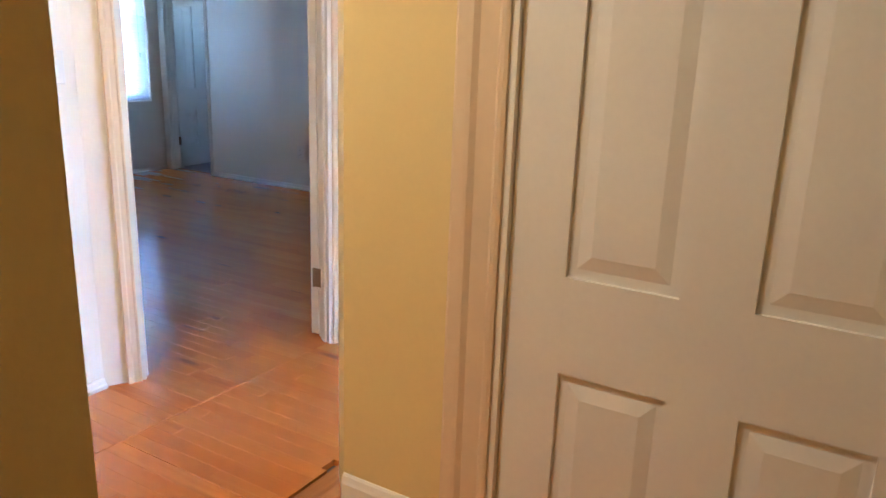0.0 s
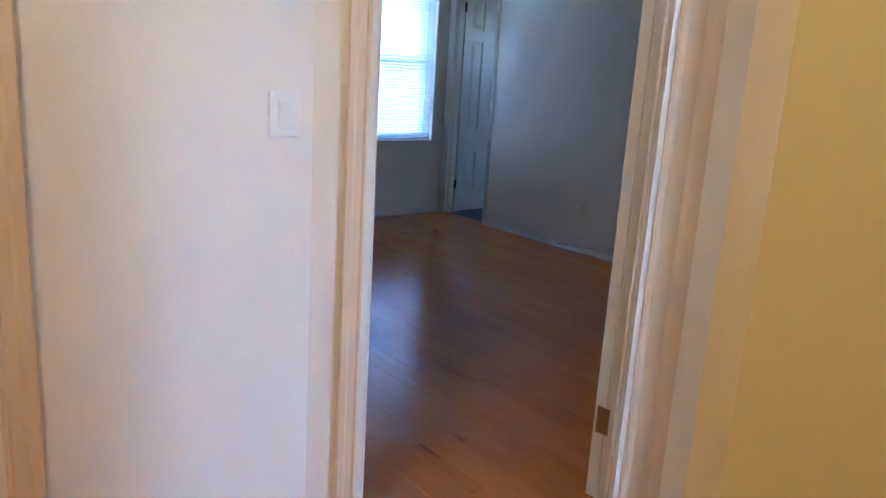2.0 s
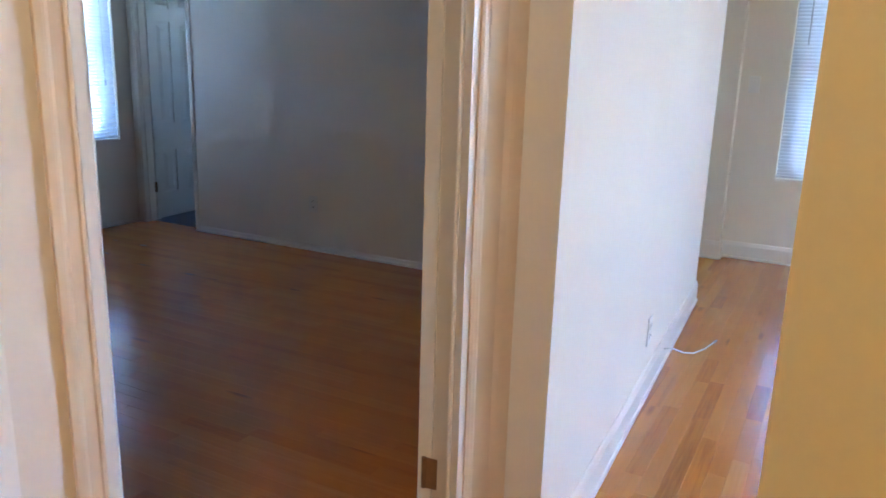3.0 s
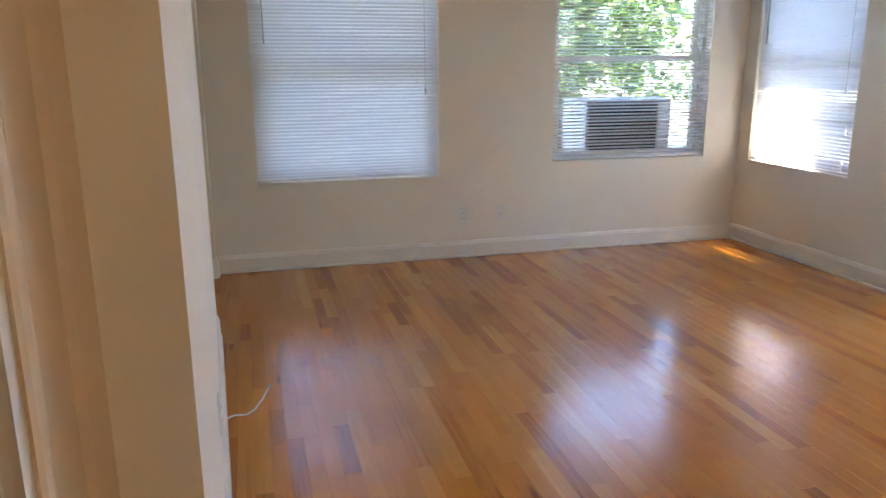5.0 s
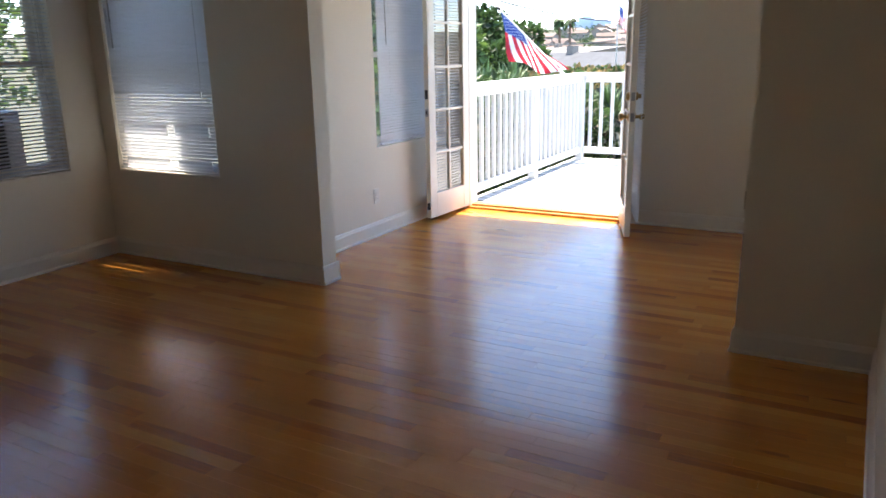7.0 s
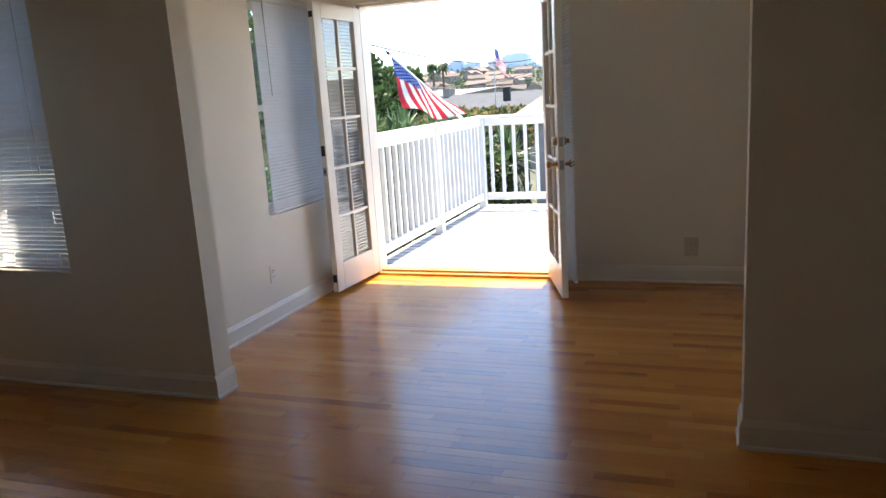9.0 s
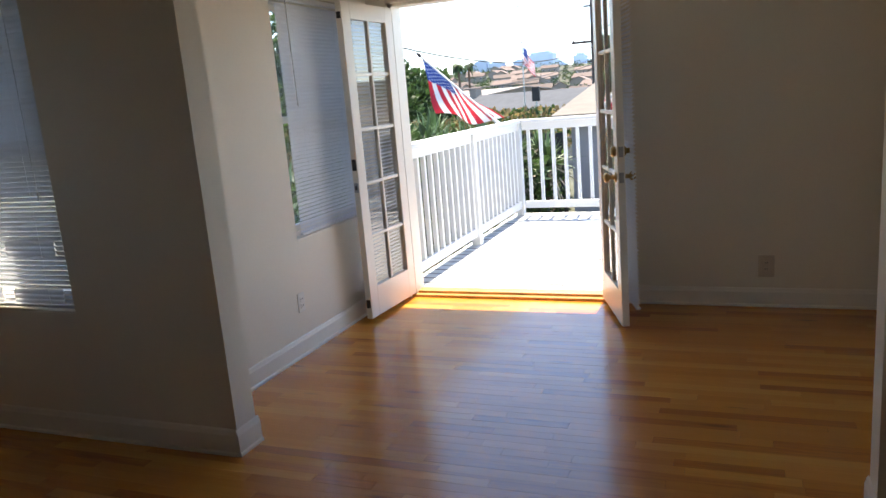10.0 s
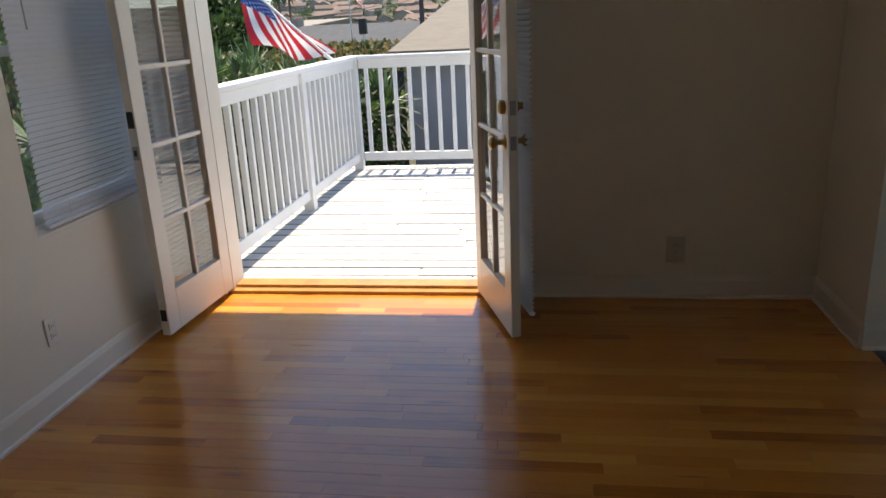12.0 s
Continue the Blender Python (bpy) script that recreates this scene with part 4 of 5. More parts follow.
for m_ in (LEAF_D, LEAF_M, LEAF_Y):
    n_, l_ = m_.node_tree.nodes, m_.node_tree.links
    tr_ = n_.new("ShaderNodeBsdfTranslucent")
    l_.new(n_["Color Ramp"].outputs["Color"], tr_.inputs["Color"])
    mx_ = n_.new("ShaderNodeMixShader")
    mx_.inputs["Fac"].default_value = 0.35
    l_.new(n_["Principled BSDF"].outputs[0], mx_.inputs[1])
    l_.new(tr_.outputs[0], mx_.inputs[2])
    l_.new(mx_.outputs[0], n_["Material Output"].inputs["Surface"])
rng = random.Random(7)


def leaf_mesh(name, points, size, mat, slim=0.35):
    """Many small folded leaves at the given (point, outward direction) pairs, as one mesh."""
    vs, fs = [], []
    for p, d in points:
        d = (d + Vector((rng.uniform(-1, 1), rng.uniform(-1, 1), rng.uniform(-1, 1))) * 0.8).normalized()
        s = d.orthogonal().normalized()
        s.rotate(Matrix.Rotation(rng.uniform(0, 6.3), 3, d))
        k = size * rng.uniform(0.6, 1.4)
        n = len(vs)
        up = d.cross(s) * k * 0.12
        vs += [p, p + d * k * 0.5 + s * k * slim + up, p + d * k, p + d * k * 0.5 - s * k * slim + up]
        fs += [(n, n + 1, n + 2), (n, n + 2, n + 3)]
    me = bpy.data.meshes.new(name)
    me.from_pydata([tuple(v) for v in vs], [], fs)
    me.materials.append(mat)
    return me


def tree(at, height, spread, n, leaf, mat, label, lean=0.0, base=0.25, kind="tree"):
    """Tapered trunk, limbs and a crown of many small leaves in uneven clumps."""
    e = thing("tree", Matrix.Translation(at), label, kind, "garden trees")
    bm = bmesh.new()
    tube(bm, [(0, 0, -0.3), (0.05 * height * lean, 0, height * 0.35), (0.1 * height * lean, 0.02 * height, height * 0.75)], height * 0.035, 9, height * 0.01)
    ends = []
    for k in range(9):
        a, z0 = k * 2.4 + rng.uniform(-0.4, 0.4), height * rng.uniform(base, 0.65)
        r = spread * rng.uniform(0.5, 0.95)
        tip = Vector((r * math.cos(a), r * math.sin(a), z0 + height * rng.uniform(0.1, 0.3)))
        tube(bm, [(0, 0, z0), tip * 0.5 + Vector((0, 0, z0 * 0.55)), tip], height * 0.012, 6, height * 0.003)
        ends.append(tip)
    part("trunk", bm, BARK, e)
    ends += [Vector((rng.uniform(-0.3, 0.3) * spread, rng.uniform(-0.3, 0.3) * spread, height * rng.uniform(0.6, 0.95))) for _ in range(8)]
    pts = []
    for k in range(n):
        c = ends[k % len(ends)]
        d = Vector((rng.gauss(0, 1), rng.gauss(0, 1), rng.gauss(0, 0.8))).normalized()
        pts.append((c + d * spread * 0.36 * rng.uniform(0.55, 1.0) ** 0.5, d))
    ob = new("crown", leaf_mesh("crown", pts, leaf, mat))
    ob.parent = e
    return e


def hill(az, dist):
    x, y = -1.9 + dist * math.cos(radians(az + 0.8)), -3.6 + dist * math.sin(radians(az + 0.8))
    return Vector((x, y, land(x, y)))


for az, dist, top, spread, n, mt in ((25.2, 24, 2.4, 1.9, 9000, LEAF_D), (28.5, 22, 2.3, 2.2, 5200, LEAF_M), (22.3, 27, 2.1, 1.5, 7000, LEAF_D), (33, 20, 3.4, 2.5, 4000, LEAF_D), (40, 16, 3.8, 2.4, 4200, LEAF_M)):
    p = hill(az, dist)
    tree(p, top - p.z, spread, n, 0.22, mt, "bushy green tree beyond the balcony")
for az, dist, top in ((23.0, 60, 4.7), (22.3, 62, 4.0), (21.3, 66, 3.4)):
    p = hill(az, dist)
    tree(p, top - p.z, 0.55, 1500, 0.28, LEAF_D, "narrow dark cypress tree on the slope", base=0.1)
# trees close to the windows of the living room
tree(Vector((-1.2, 3.4, -1.0)), 4.6, 1.9, 12000, 0.1, LEAF_M, "leafy green tree close outside the window")
tree(Vector((0.6, 4.6, -1.0)), 4.4, 1.8, 11000, 0.1, LEAF_M, "leafy green tree close outside the window")


def palm(at, height, label):
    """A tall palm: thin bent trunk and a head of drooping fronds."""
    e = thing("palm_tree", Matrix.Translation(at), label, "palm tree", "palm trees")
    bm = bmesh.new()
    tube(bm, [(0, 0, -0.5), (0.1, 0, height * 0.5), (0.25, 0.1, height)], 0.32, 8, 0.2)
    part("trunk", bm, BARK, e)
    vs, fs = [], []
    for k in range(46):
        a, up = rng.uniform(0, 6.28), rng.uniform(-0.7, 0.9)
        L = rng.uniform(1.1, 1.7)
        prev = None
        for i in range(7):
            t = i / 6
            c = Vector((0.25 + L * t * math.cos(a), 0.1 + L * t * math.sin(a), height + L * (up * t - 0.9 * t * t)))
            w = 0.22 * math.sin(math.pi * min(0.97, t * 0.9 + 0.1))
            s = Vector((-math.sin(a), math.cos(a), 0)) * w
            n = len(vs)
            vs += [tuple(c + s - Vector((0, 0, w * 0.5))), tuple(c), tuple(c - s - Vector((0, 0, w * 0.5)))]
            if prev is not None:
                fs += [(prev, prev + 1, n + 1, n), (prev + 1, prev + 2, n + 2, n + 1)]
            prev = n
    me = bpy.data.meshes.new("fronds")
    me.from_pydata(vs, [], fs)
    me.materials.append(LEAF_D)
    ob = new("fronds", me)
    ob.parent = e


for az, dist, el in ((18.95, 130, 2.75), (18.2, 138, 2.7)):
    p = hill(az, dist)
    palm(p, 1.43 + dist * math.tan(radians(el - 0.3)) - p.z - 0.6, "tall fan palm standing on the slope")


def yucca(at, trunk, n, size, mat, label):
    """Spiky rosette of tapering blades on a short stem, with dry blades hanging below."""
    e = thing("yucca_plant", Matrix.Translation(at), label, "yucca plant", "yucca plants")
    bm = bmesh.new()
    tube(bm, [(0, 0, -0.2), (0.03, 0.02, trunk)], 0.07, 7, 0.06)
    part("stem", bm, BARK, e)
    for nm, mt, cnt, lo, hi in (("foliage", mat, n, 0.05, 1.45), ("dry_foliage", DRYST, n // 3, -1.2, -0.1)):
        vs, fs = [], []
        for k in range(cnt):
            a, el = rng.uniform(0, 6.28), rng.uniform(lo, hi)
            L = size * rng.uniform(0.7, 1.15)
            d = Vector((math.cos(a) * math.cos(el), math.sin(a) * math.cos(el), math.sin(el)))
            s = Vector((-math.sin(a), math.cos(a), 0))
            prev = None
            for i in range(5):
                t = i / 4
                c = Vector((0.03, 0.02, trunk)) + d * L * t - Vector((0, 0, 0.32 * L * t * t * math.cos(el)))
                w = 0.035 * size / 0.6 * (1 - t) ** 0.7 + 0.001
                i0 = len(vs)
                vs += [tuple(c + s * w), tuple(c - Vector((0, 0, w * 0.5))), tuple(c - s * w)]
                if prev is not None:
                    fs += [(prev, prev + 1, i0 + 1, i0), (prev + 1, prev + 2, i0 + 2, i0 + 1)]
                prev = i0
        me = bpy.data.meshes.new(nm)
        me.from_pydata(vs, [], fs)
        me.materials.append(mt)
        ob = new(nm, me)
        ob.parent = e


for k in range(15):
    x, y = 4.3 + k * 0.42 + rng.uniform(-0.15, 0.15), 0.35 + rng.uniform(-0.35, 0.75) + 0.05 * k
    yucca(Vector((x, y, land(x, y))), 1.52 + rng.uniform(-0.2, 0.25), 70, 0.6, AGAVE, "spiky green yucca beside the balcony railing")
for k in range(9):
    x, y = 7.6 + rng.uniform(0, 0.9), -1.35 + k * 0.16 + rng.uniform(-0.1, 0.1)
    yucca(Vector((x, y, land(x, y))), 1.5 + rng.uniform(-0.25, 0.2), 60, 0.55, AGAVE, "spiky green yucca behind the balcony corner")
# low shrubs crowding the railing
e = tagged(new("shrubs"), "dark green shrubs crowding below the balcony railing", "shrub", kind="stuff")
for mt, cnt in ((LEAF_D, 9000), (LEAF_M, 2500), (DRYST, 900)):
    pts = []
    for k in range(cnt):
        x, y = rng.uniform(2.8, 8.6), rng.uniform(-1.1, 0.5)
        if x > 6.9:
            y = rng.uniform(-1.5, 0.4)
            x = rng.uniform(7.0, 8.5)
        z = -1.0 + (1.6 + 0.25 * math.sin(3 * x) + 0.2 * math.sin(5 * y)) * rng.random() ** 0.7
        pts.append((Vector((x, y, z)), Vector((rng.uniform(-1, 1), rng.uniform(-1, 0.4), 0.6))))
    ob = new("leaves", leaf_mesh("leaves", pts, 0.12, mt, 0.28))
    ob.parent = e
# hedge of mixed green and rusty leaves
e = tagged(new("hedge_row"), "clipped hedge with green and rusty leaves", "hedge", kind="stuff")
for mt, cnt in ((LEAF_D, 3600), (LEAF_Y, 5600), (LEAF_M, 2400)):
    pts = []
    for k in range(cnt):
        t = rng.random()
        x, y = 9.0 + 7.5 * t + rng.gauss(0, 0.5), 7.5 - 7.3 * t + rng.gauss(0, 0.5)
        g = land(x, y)
        z = g + (0.82 + 0.1 * math.sin(9 * t) - g) * rng.uniform(0.35, 1.0) ** 0.6
        pts.append((Vector((x, y, z)), Vector((rng.uniform(-1, 0.3), rng.uniform(-1, 0.3), 0.7))))
    ob = new("leaves", leaf_mesh("leaves", pts, 0.13, mt))
    ob.parent = e

# ---- neighbours and distance ----
GREYW = material("grey_siding", (0.36, 0.37, 0.40), 0.75, spread=0.08, scale=3, bump=0.3)
BLACKF = material("dark_fence", (0.03, 0.03, 0.035), 0.7, spread=0.2, scale=4)
TANROOF = material("tan_shingle", (0.17, 0.15, 0.12), 0.85, spread=0.15, scale=4, bump=0.5, fine=25)
CREAM = material("cream_stucco", (0.27, 0.235, 0.20), 0.85, spread=0.1, scale=1, bump=0.3, fine=20)
TERRA = material("clay_roof", (0.15, 0.105, 0.085), 0.8, spread=0.3, scale=0.6, per="object")
GREYROOF = material("grey_roof", (0.075, 0.08, 0.088), 0.85, spread=0.15, scale=1.5, fine=12)
PANE_FAR = material("far_window", (0.05, 0.06, 0.07), 0.2, spread=0.1)
# tower colour is lifted to pale blue: distance haze put into the base colour
SKYLINE = material("hazed_tower", (0.46, 0.56, 0.68), 0.6, spread=0.12, scale=0.05, fine=0.4, bump=0.0, per="object")
POLEWOOD = material("tarred_wood", (0.07, 0.055, 0.05), 0.85, spread=0.25, scale=9)
WIRE = material("black_cable", (0.03, 0.03, 0.03), 0.6)


def house(m, w, d, h, roof_h, wall_mat, roof_mat, label, over=0.35, windows=3, group="hillside houses", chimney=True):
    """A gabled house; local x along the ridge, front towards -y."""
    e = thing("house", m, label, "house", group)
    bm = bmesh.new()
    bx(bm, -w / 2, w / 2, -d / 2, d / 2, 0, h)
    for x0, x1 in ((-w / 2, -w / 2 + 0.12), (w / 2 - 0.12, w / 2)):
        t = bmesh.new()
        vs = [t.verts.new((x, y, z)) for x in (x0, x1) for y, z in ((-d / 2, h), (d / 2, h), (0, h + roof_h))]
        t.faces.new((vs[0], vs[1], vs[2]))
        t.faces.new((vs[3], vs[5], vs[4]))
        for a, c in ((0, 1), (1, 2), (2, 0)):
            t.faces.new((vs[a], vs[c], vs[c + 3], vs[a + 3]))
        join(bm, t)
    part("wall", bm, wall_mat, e)
    bm = bmesh.new()
    sl = roof_h / (d / 2)
    for sg in (-1, 1):
        y1, z1 = sg * (d / 2 + over), h - sl * over
        pts = [(-w / 2 - over, 0, h + roof_h + 0.02), (w / 2 + over, 0, h + roof_h + 0.02), (w / 2 + over, y1, z1 + 0.02), (-w / 2 - over, y1, z1 + 0.02)]
        lo = [bm.verts.new(p) for p in pts]
        hi = [bm.verts.new((p[0], p[1], p[2] + 0.14)) for p in pts]
        bm.faces.new(lo)
        bm.faces.new(hi[::-1])
        for k in range(4):
            bm.faces.new((lo[k], lo[(k + 1) % 4], hi[(k + 1) % 4], hi[k]))
    rf = part("roof", bm, roof_mat, e)
    if chimney:
        bm = bmesh.new()
        bx(bm, w * 0.2, w * 0.2 + 0.7, -0.4, 0.4, h + roof_h * 0.3, h + roof_h + 0.7)
        part("chimney", bm, wall_mat, rf)
    for k in range(windows):
        x = -w / 2 + w * (k + 0.5) / windows
        for side, y in ((-1, -d / 2), (1, d / 2)):
            bm = bmesh.new()
            bx(bm, x - 0.6, x + 0.6, y - 0.04, y + 0.04, h * 0.4, h * 0.8)
            wd = part("window", bm, WHITE, e)
            bm = bmesh.new()
            bx(bm, x - 0.5, x + 0.5, y - 0.055, y + 0.055, h * 0.4 + 0.1, h * 0.8 - 0.1)
            part("pane", bm, PANE_FAR, wd)
    return e


# grey outbuilding right behind the railing, with a tan gable roof
house(pose(16.0, -4.70, land(10, -4), 0, 0, 90), 6.4, 14.0, 1.87, 0.78, GREYW, TANROOF, "grey-sided outbuilding with a tan shingle gable roof", 0.25, 1, chimney=False)
e = thing("garden_fence", pose(8.9, -1.42, land(9, -1)), "dark stained board fence behind the yuccas", "fence")
for k in range(14):
    bm = bmesh.new()
    rbox(bm, 0, 0.03, k * 0.16, k * 0.16 + 0.15, 0, 1.75 + rng.uniform(-0.02, 0.02), 0.004, 1)
    part("board", bm, BLACKF, e)
for az, dist, turn, w, d, h, r, lab, wm, rm in (
        (15.2, 62, 70, 16, 9, 4.6, 1.7, "grey-roofed house with tan walls", CREAM, GREYROOF),
        (11.9, 72, 80, 15, 9, 4.9, 1.7, "grey-roofed house with tan walls", CREAM, GREYROOF),
        (17.6, 95, 60, 16, 12, 8.6, 0.6, "two-storey cream stucco building", CREAM, CREAM),
        (9.3, 92, 95, 14, 9, 4.5, 1.9, "pale-roofed house among trees", CREAM, GREYROOF),
        (21.5, 90, 40, 14, 9, 6.0, 2.0, "tan house with a clay roof", CREAM, TERRA)):
    p = hill(az, dist)
    house(Matrix.Translation(p) @ pose(0, 0, 0, 0, 0, turn), w, d, h, r, wm, rm, lab, 0.5, 6)
first = None
for k in range(110):
    az, dist = rng.uniform(3, 27), 110 + 620 * rng.random() ** 1.2
    p = hill(az, dist)
    m = Matrix.Translation(p) @ pose(0, 0, 0, 0, 0, rng.choice((10, 75, 100, 160)) + rng.uniform(-12, 12))
    if first is None:
        first = house(m, 14, 9, 5.2, 2.2, CREAM, TERRA, "small cream house with a clay tile roof", 0.5, 3)
    else:
        copy_thing(first, m)
woods = tagged(new("hillside_woods"), "scattered dark green trees over the far hillside", "woods", kind="stuff")
pts = []
for k in range(900):
    az, dist = rng.uniform(2, 30), 100 + 760 * rng.random() ** 1.2
    p = hill(az, dist)
    hgt = rng.uniform(2.5, 5.5)
    for i in range(90):
        d = Vector((rng.gauss(0, 1), rng.gauss(0, 1), rng.gauss(0, 1))).normalized()
        pts.append((p + Vector((d.x * hgt * 0.45, d.y * hgt * 0.45, hgt * 0.55 + d.z * hgt * 0.5)), d))
ob = new("crowns", leaf_mesh("crowns", pts, 0.8, LEAF_D, 0.4))
ob.parent = woods
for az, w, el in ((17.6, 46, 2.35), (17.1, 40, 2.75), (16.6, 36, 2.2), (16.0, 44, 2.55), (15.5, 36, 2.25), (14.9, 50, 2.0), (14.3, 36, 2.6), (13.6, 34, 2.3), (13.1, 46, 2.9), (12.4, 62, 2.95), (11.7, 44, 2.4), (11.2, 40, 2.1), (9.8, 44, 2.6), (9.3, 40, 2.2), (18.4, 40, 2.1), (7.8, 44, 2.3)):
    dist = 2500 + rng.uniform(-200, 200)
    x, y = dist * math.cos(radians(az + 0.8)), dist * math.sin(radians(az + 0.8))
    e = thing("skyscraper", Matrix.Translation((x, y, 0)), "distant office tower on the skyline, paled blue-grey by painted haze", "skyscraper", "skyline towers")
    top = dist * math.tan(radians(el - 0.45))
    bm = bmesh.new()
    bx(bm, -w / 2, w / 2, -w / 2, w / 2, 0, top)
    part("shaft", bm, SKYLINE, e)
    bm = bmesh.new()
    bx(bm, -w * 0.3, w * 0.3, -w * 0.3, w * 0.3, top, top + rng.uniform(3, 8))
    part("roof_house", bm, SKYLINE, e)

# utility pole with cross arms and cables
up = hill(8.75, 46)
e = thing("utility_pole", Matrix.Translation(up), "dark wooden utility pole with two cross arms", "utility pole")
ptop = 1.43 + 46 * math.tan(radians(6.75)) - up.z
bm = bmesh.new()
tube(bm, [(0, 0, -0.5), (0, 0, ptop)], 0.17, 10, 0.12)
part("pole", bm, POLEWOOD, e)
arms = []
for el, half in ((6.5, 1.12), (3.05, 1.25)):
    z = 1.43 + 46 * math.tan(radians(el)) - up.z
    bm = bmesh.new()
    rbox(bm, -0.16, -0.04, -half, half, z - 0.07, z + 0.07, 0.01, 1)
    arm = part("cross_arm", bm, POLEWOOD, e)
    arms.append((z, half))
    for y in (-half + 0.1, -half * 0.4, half * 0.4, half - 0.1):
        bm = bmesh.new()
        lathe(bm, [(0.03, 0), (0.05, 0.05), (0.03, 0.1), (0.045, 0.14), (0.01, 0.17)], Matrix.Translation((-0.1, y, z + 0.07)), 8)
        part("insulator", bm, ACBODY, arm)
bm = bmesh.new()
rbox(bm, -0.08, 0.08, -0.5, 0.5, arms[1][0] + 2.0, arms[1][0] + 2.1, 0.01, 1)
rbox(bm, -0.08, 0.08, -0.35, 0.35, arms[1][0] - 1.2, arms[1][0] - 1.1, 0.01, 1)
part("bracket", bm, POLEWOOD, e)


def cable(a, c, sag, label="black overhead cable strung from a pole"):
    a, c = Vector(a), Vector(c)
    bm = bmesh.new()
    tube(bm, [a.lerp(c, t) - Vector((0, 0, sag * 4 * t * (1 - t))) - a for t in (k / 24 for k in range(25))], 0.022, 5)
    ob = obj("overhead_cable", bm, WIRE)
    ob.location = a
    return tagged(ob, label, "cable", "overhead cables")


za, zb = up.z + arms[0][0], up.z + arms[1][0]
cable((up.x, up.y - 0.9, za), (up.x + 12, up.y + 60, za + 2), 1.6)
cable((up.x, up.y + 0.9, za), (up.x + 10, up.y + 60, za + 3), 1.7)
cable((up.x, up.y + 0.4, zb - 1.1), (9.5, 9.5, 2.6), 1.1)
cable((up.x, up.y, zb - 1.3), (14.0, 12.0, 2.9), 1.1)
cable((up.x, up.y - 0.6, zb), (8.0, 4.6, 3.6), 1.3)

# second flag on a tall pole with a yard
fp = hill(13.95, 30)
ftop = 1.43 + 30 * math.tan(radians(3.5)) - fp.z
e = thing("flag", Matrix.Translation(fp), "striped flag on a tall grey pole with a yard", "flag", "flags")
bm = bmesh.new()
tube(bm, [(0, 0, -0.3), (0, 0, ftop)], 0.035, 8, 0.025)
part("flagpole", bm, STEEL, e)
bm = bmesh.new()
tube(bm, [(0.15, 0.35, ftop - 0.02), (-0.2, -1.15, ftop - 0.05)], 0.018, 6)
part("yard", bm, STEEL, e)


def drape2(u, v):
    return Vector((0.05 * math.sin(6 * v + 3 * u), -0.03 - 0.42 * v - 0.04 * math.sin(7 * v), ftop - 0.2 - 0.62 * u - 0.62 * v + 0.06 * math.sin(5 * u + 4 * v)))


flag_cloth(e, drape2)

# street signal seen between the roofs
sp = hill(13.1, 34)
e = thing("traffic_signal", Matrix.Translation(sp), "black traffic signal head on a post", "traffic signal")
sz = 1.43 + 34 * math.tan(radians(-0.3)) - sp.z
bm = bmesh.new()
tube(bm, [(0, 0, -0.3), (0, 0, sz)], 0.05, 8)
part("post", bm, STEEL, e)
bm = bmesh.new()
rbox(bm, -0.12, 0.12, -0.17, 0.17, sz - 0.4, sz + 0.25, 0.03, 2)
part("signal_head", bm, DARK, e)

# ---- oak strip floors ----
W_STRIP = 0.057


def strip_mesh(mat):
    bm = bmesh.new()
    g = 0.0001
    a = [bm.verts.new((x, y, z)) for y in (0, 1) for x, z in ((g, -0.02), (g, -0.0004), (g + 0.0005, 0), (W_STRIP - g - 0.0005, 0), (W_STRIP - g, -0.0004), (W_STRIP - g, -0.02))]
    for k in range(5):
        bm.faces.new((a[k], a[k + 1], a[k + 7], a[k + 6]))
    bm.faces.new(a[:6])
    bm.faces.new(a[6:][::-1])
    bmesh.ops.recalc_face_normals(bm, faces=bm.faces[:])
    me = bpy.data.meshes.new("floor_strip")
    bm.to_mesh(me)
    bm.free()
    me.materials.append(mat)
    return me


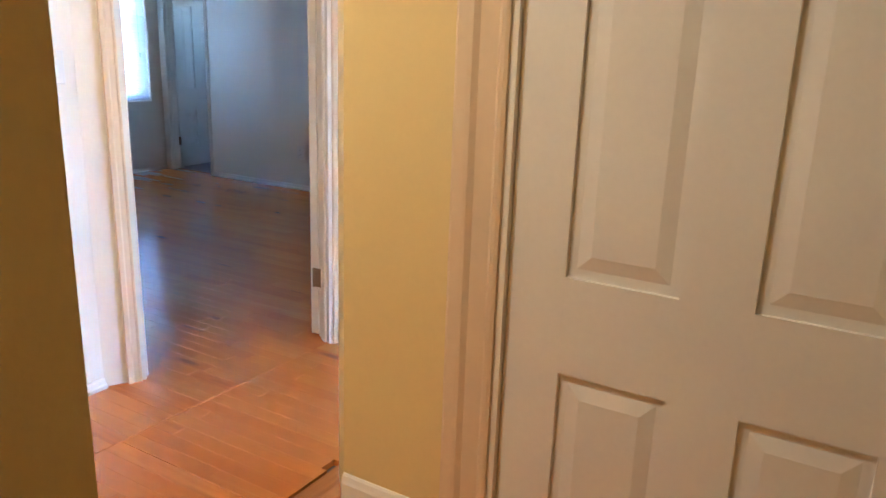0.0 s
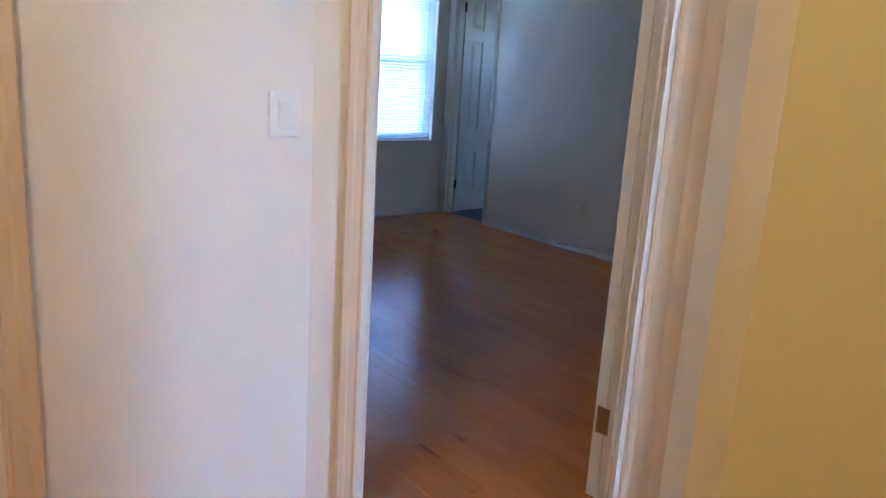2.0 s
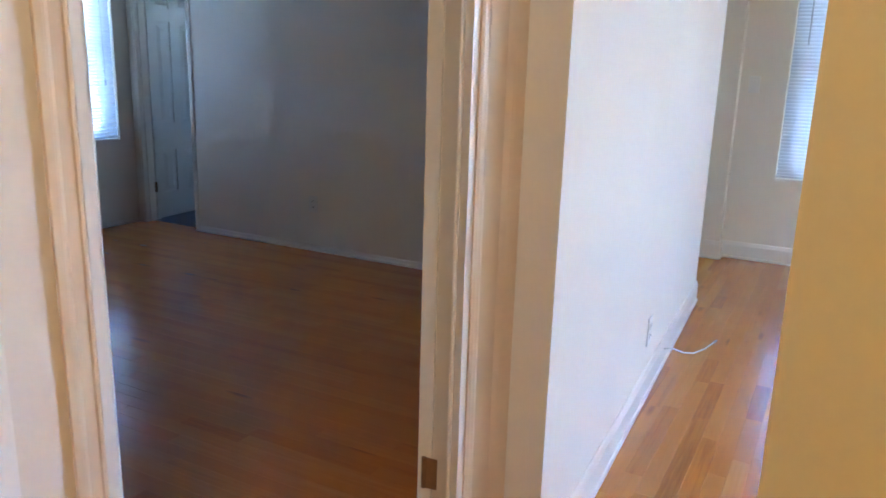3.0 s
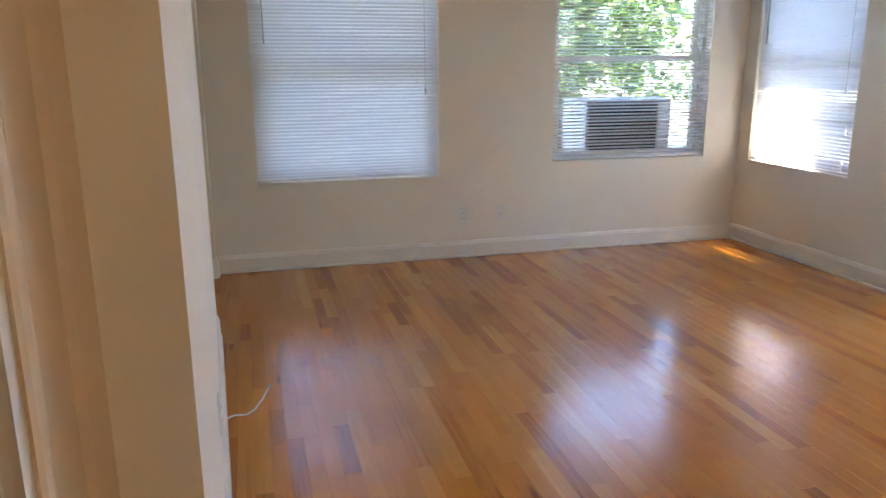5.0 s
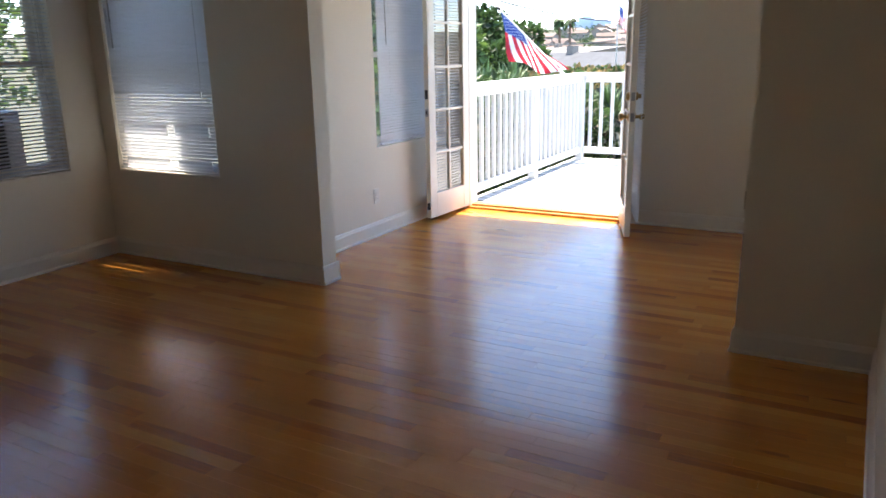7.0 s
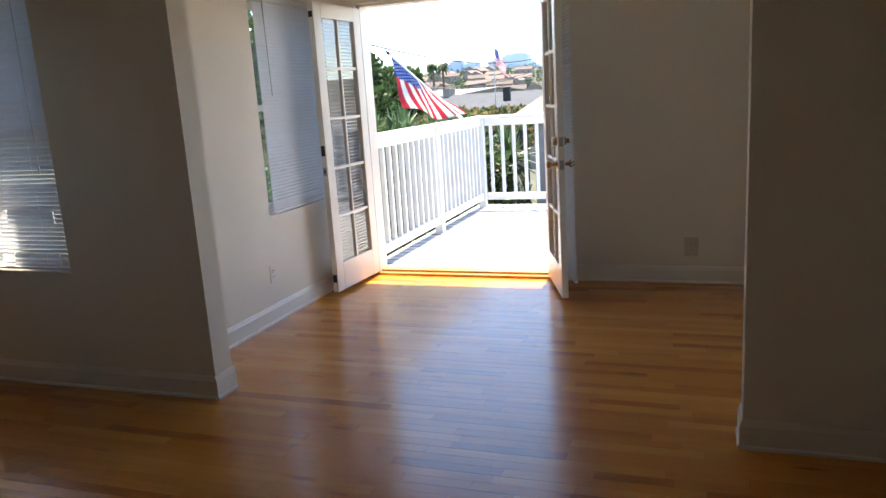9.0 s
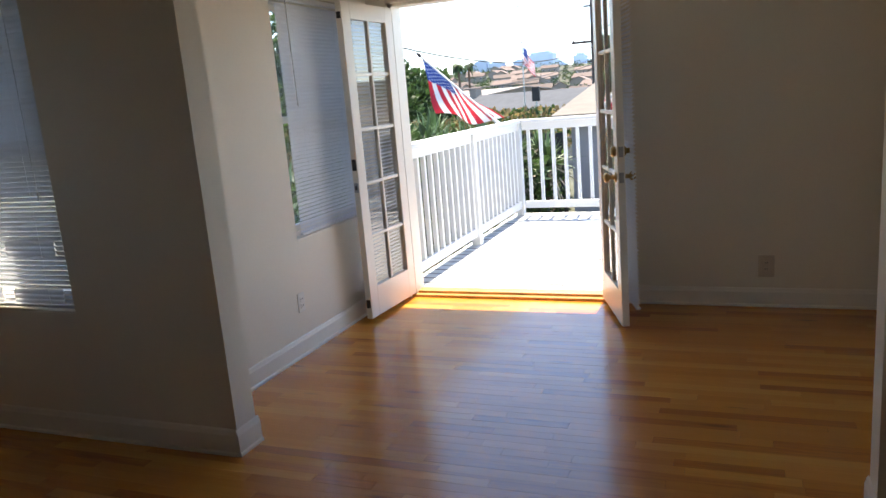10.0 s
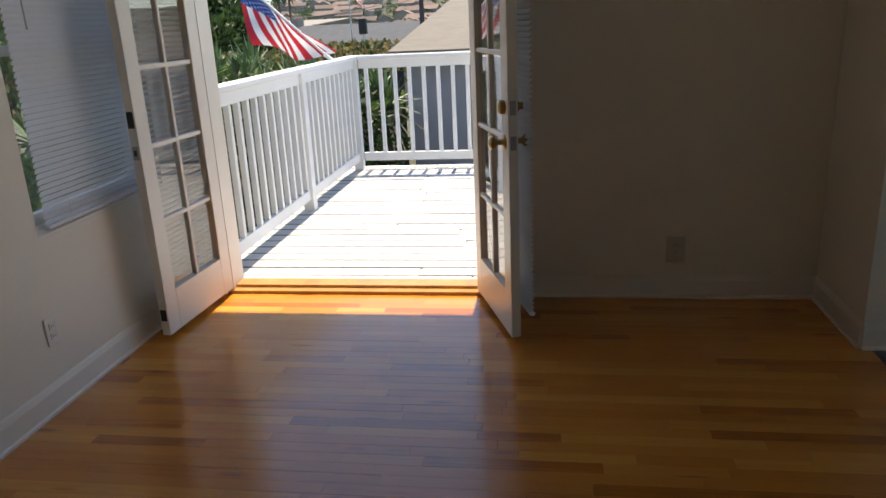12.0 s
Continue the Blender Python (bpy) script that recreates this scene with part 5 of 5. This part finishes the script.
def strip_floor(name, label, x0, x1, y0, y1, cross, near, mat_o, mat_i, start=None):
    """Oak strips over a rectangle, running along y, or along x if cross. near(x, y): the stretch built strip by strip.
    start(a): where the row at a begins, if not at the edge."""
    e = thing(name, pose(0, 0, 0), label, "floor", kind="structure")
    me = strip_mesh(mat_o)
    r = random.Random(name)
    a0, a1, b0, b1 = (y0, y1, x0, x1) if cross else (x0, x1, y0, y1)
    rows, rest = [], []
    k = 0
    a = a0
    while a < a1 - 0.002:
        low = start(a) if start else b0
        b = low - r.uniform(0, 0.5)
        while b < b1:
            L = r.choice((0.28, 0.36, 0.45, 0.55, 0.7, 0.85, 1.05)) * r.uniform(0.9, 1.1)
            s, t = max(b, low), min(b + L, b1)
            if t - s > 0.03:
                rows.append((a, s, t))
            b += L
        a += W_STRIP
    count = 0
    vs, fs = [], []
    for a, s, t in rows:
        mx, my = ((s + t) / 2, a) if cross else (a, (s + t) / 2)
        lift = r.uniform(-0.0002, 0.0002)
        if cross:
            m = Matrix.Translation((t - 0.0004, a, lift)) @ Matrix.Rotation(radians(90), 4, "Z") @ Matrix.Diagonal((1, t - s - 0.0008, 1, 1))
        else:
            m = Matrix.Translation((a, s + 0.0004, lift)) @ Matrix.Diagonal((1, t - s - 0.0008, 1, 1))
        if near(mx, my) and count < 300:
            share("floor_strip", me, e, m)
            count += 1
        else:
            n = len(vs)
            vs += [tuple(m @ v.co) for v in me.vertices]
            fs += [tuple(n + q for q in f.vertices) for f in me.polygons]
    if vs:
        rm = bpy.data.meshes.new("strip_field")
        rm.from_pydata(vs, [], fs)
        rm.materials.append(mat_i)
        ob = new("strip_field", rm)
        ob.parent = e
        tagged(ob, kind="stuff")
    return e


strip_floor("floor_living", "varnished honey oak strip floor of the living room", X_F, X_E / 2, -4.95, 0.012, False, lambda x, y: -3.3 < y < -0.8 and x > -2.9, OAK_O, OAK_I, lambda a: -4.049 if a < -3.2 else -4.95)
strip_floor("floor_dining", "varnished honey oak strip floor by the balcony doors", X_E / 2 + 0.001, X_D, -4.72, Y_DN, False, lambda x, y: True, OAK_O, OAK_I)
strip_floor("floor_hall", "varnished reddish oak strip floor of hall and bedroom", X_BED, X_F - 0.001, -7.2, Y_BED + 0.07, True, lambda x, y: -5.4 < y < -2.6 and x > -5.9, OAK_OE, OAK_IE)
strip_floor("floor_corridor", "varnished oak strip floor of the corridor", X_F, -1.40, -8.6, -4.951, True, lambda x, y: y > -6.5, OAK_OE, OAK_IE)
strip_floor("floor_passage", "varnished oak strip floor between hall and living room", X_F, -3.2, -4.95, -4.05, True, lambda x, y: True, OAK_OE, OAK_IE)
strip_floor("floor_alcove", "oak strip floor of a small alcove", -5.05, X_F - 0.001, Y_BED + 0.07, 0.012, False, lambda x, y: True, OAK_O, OAK_I)
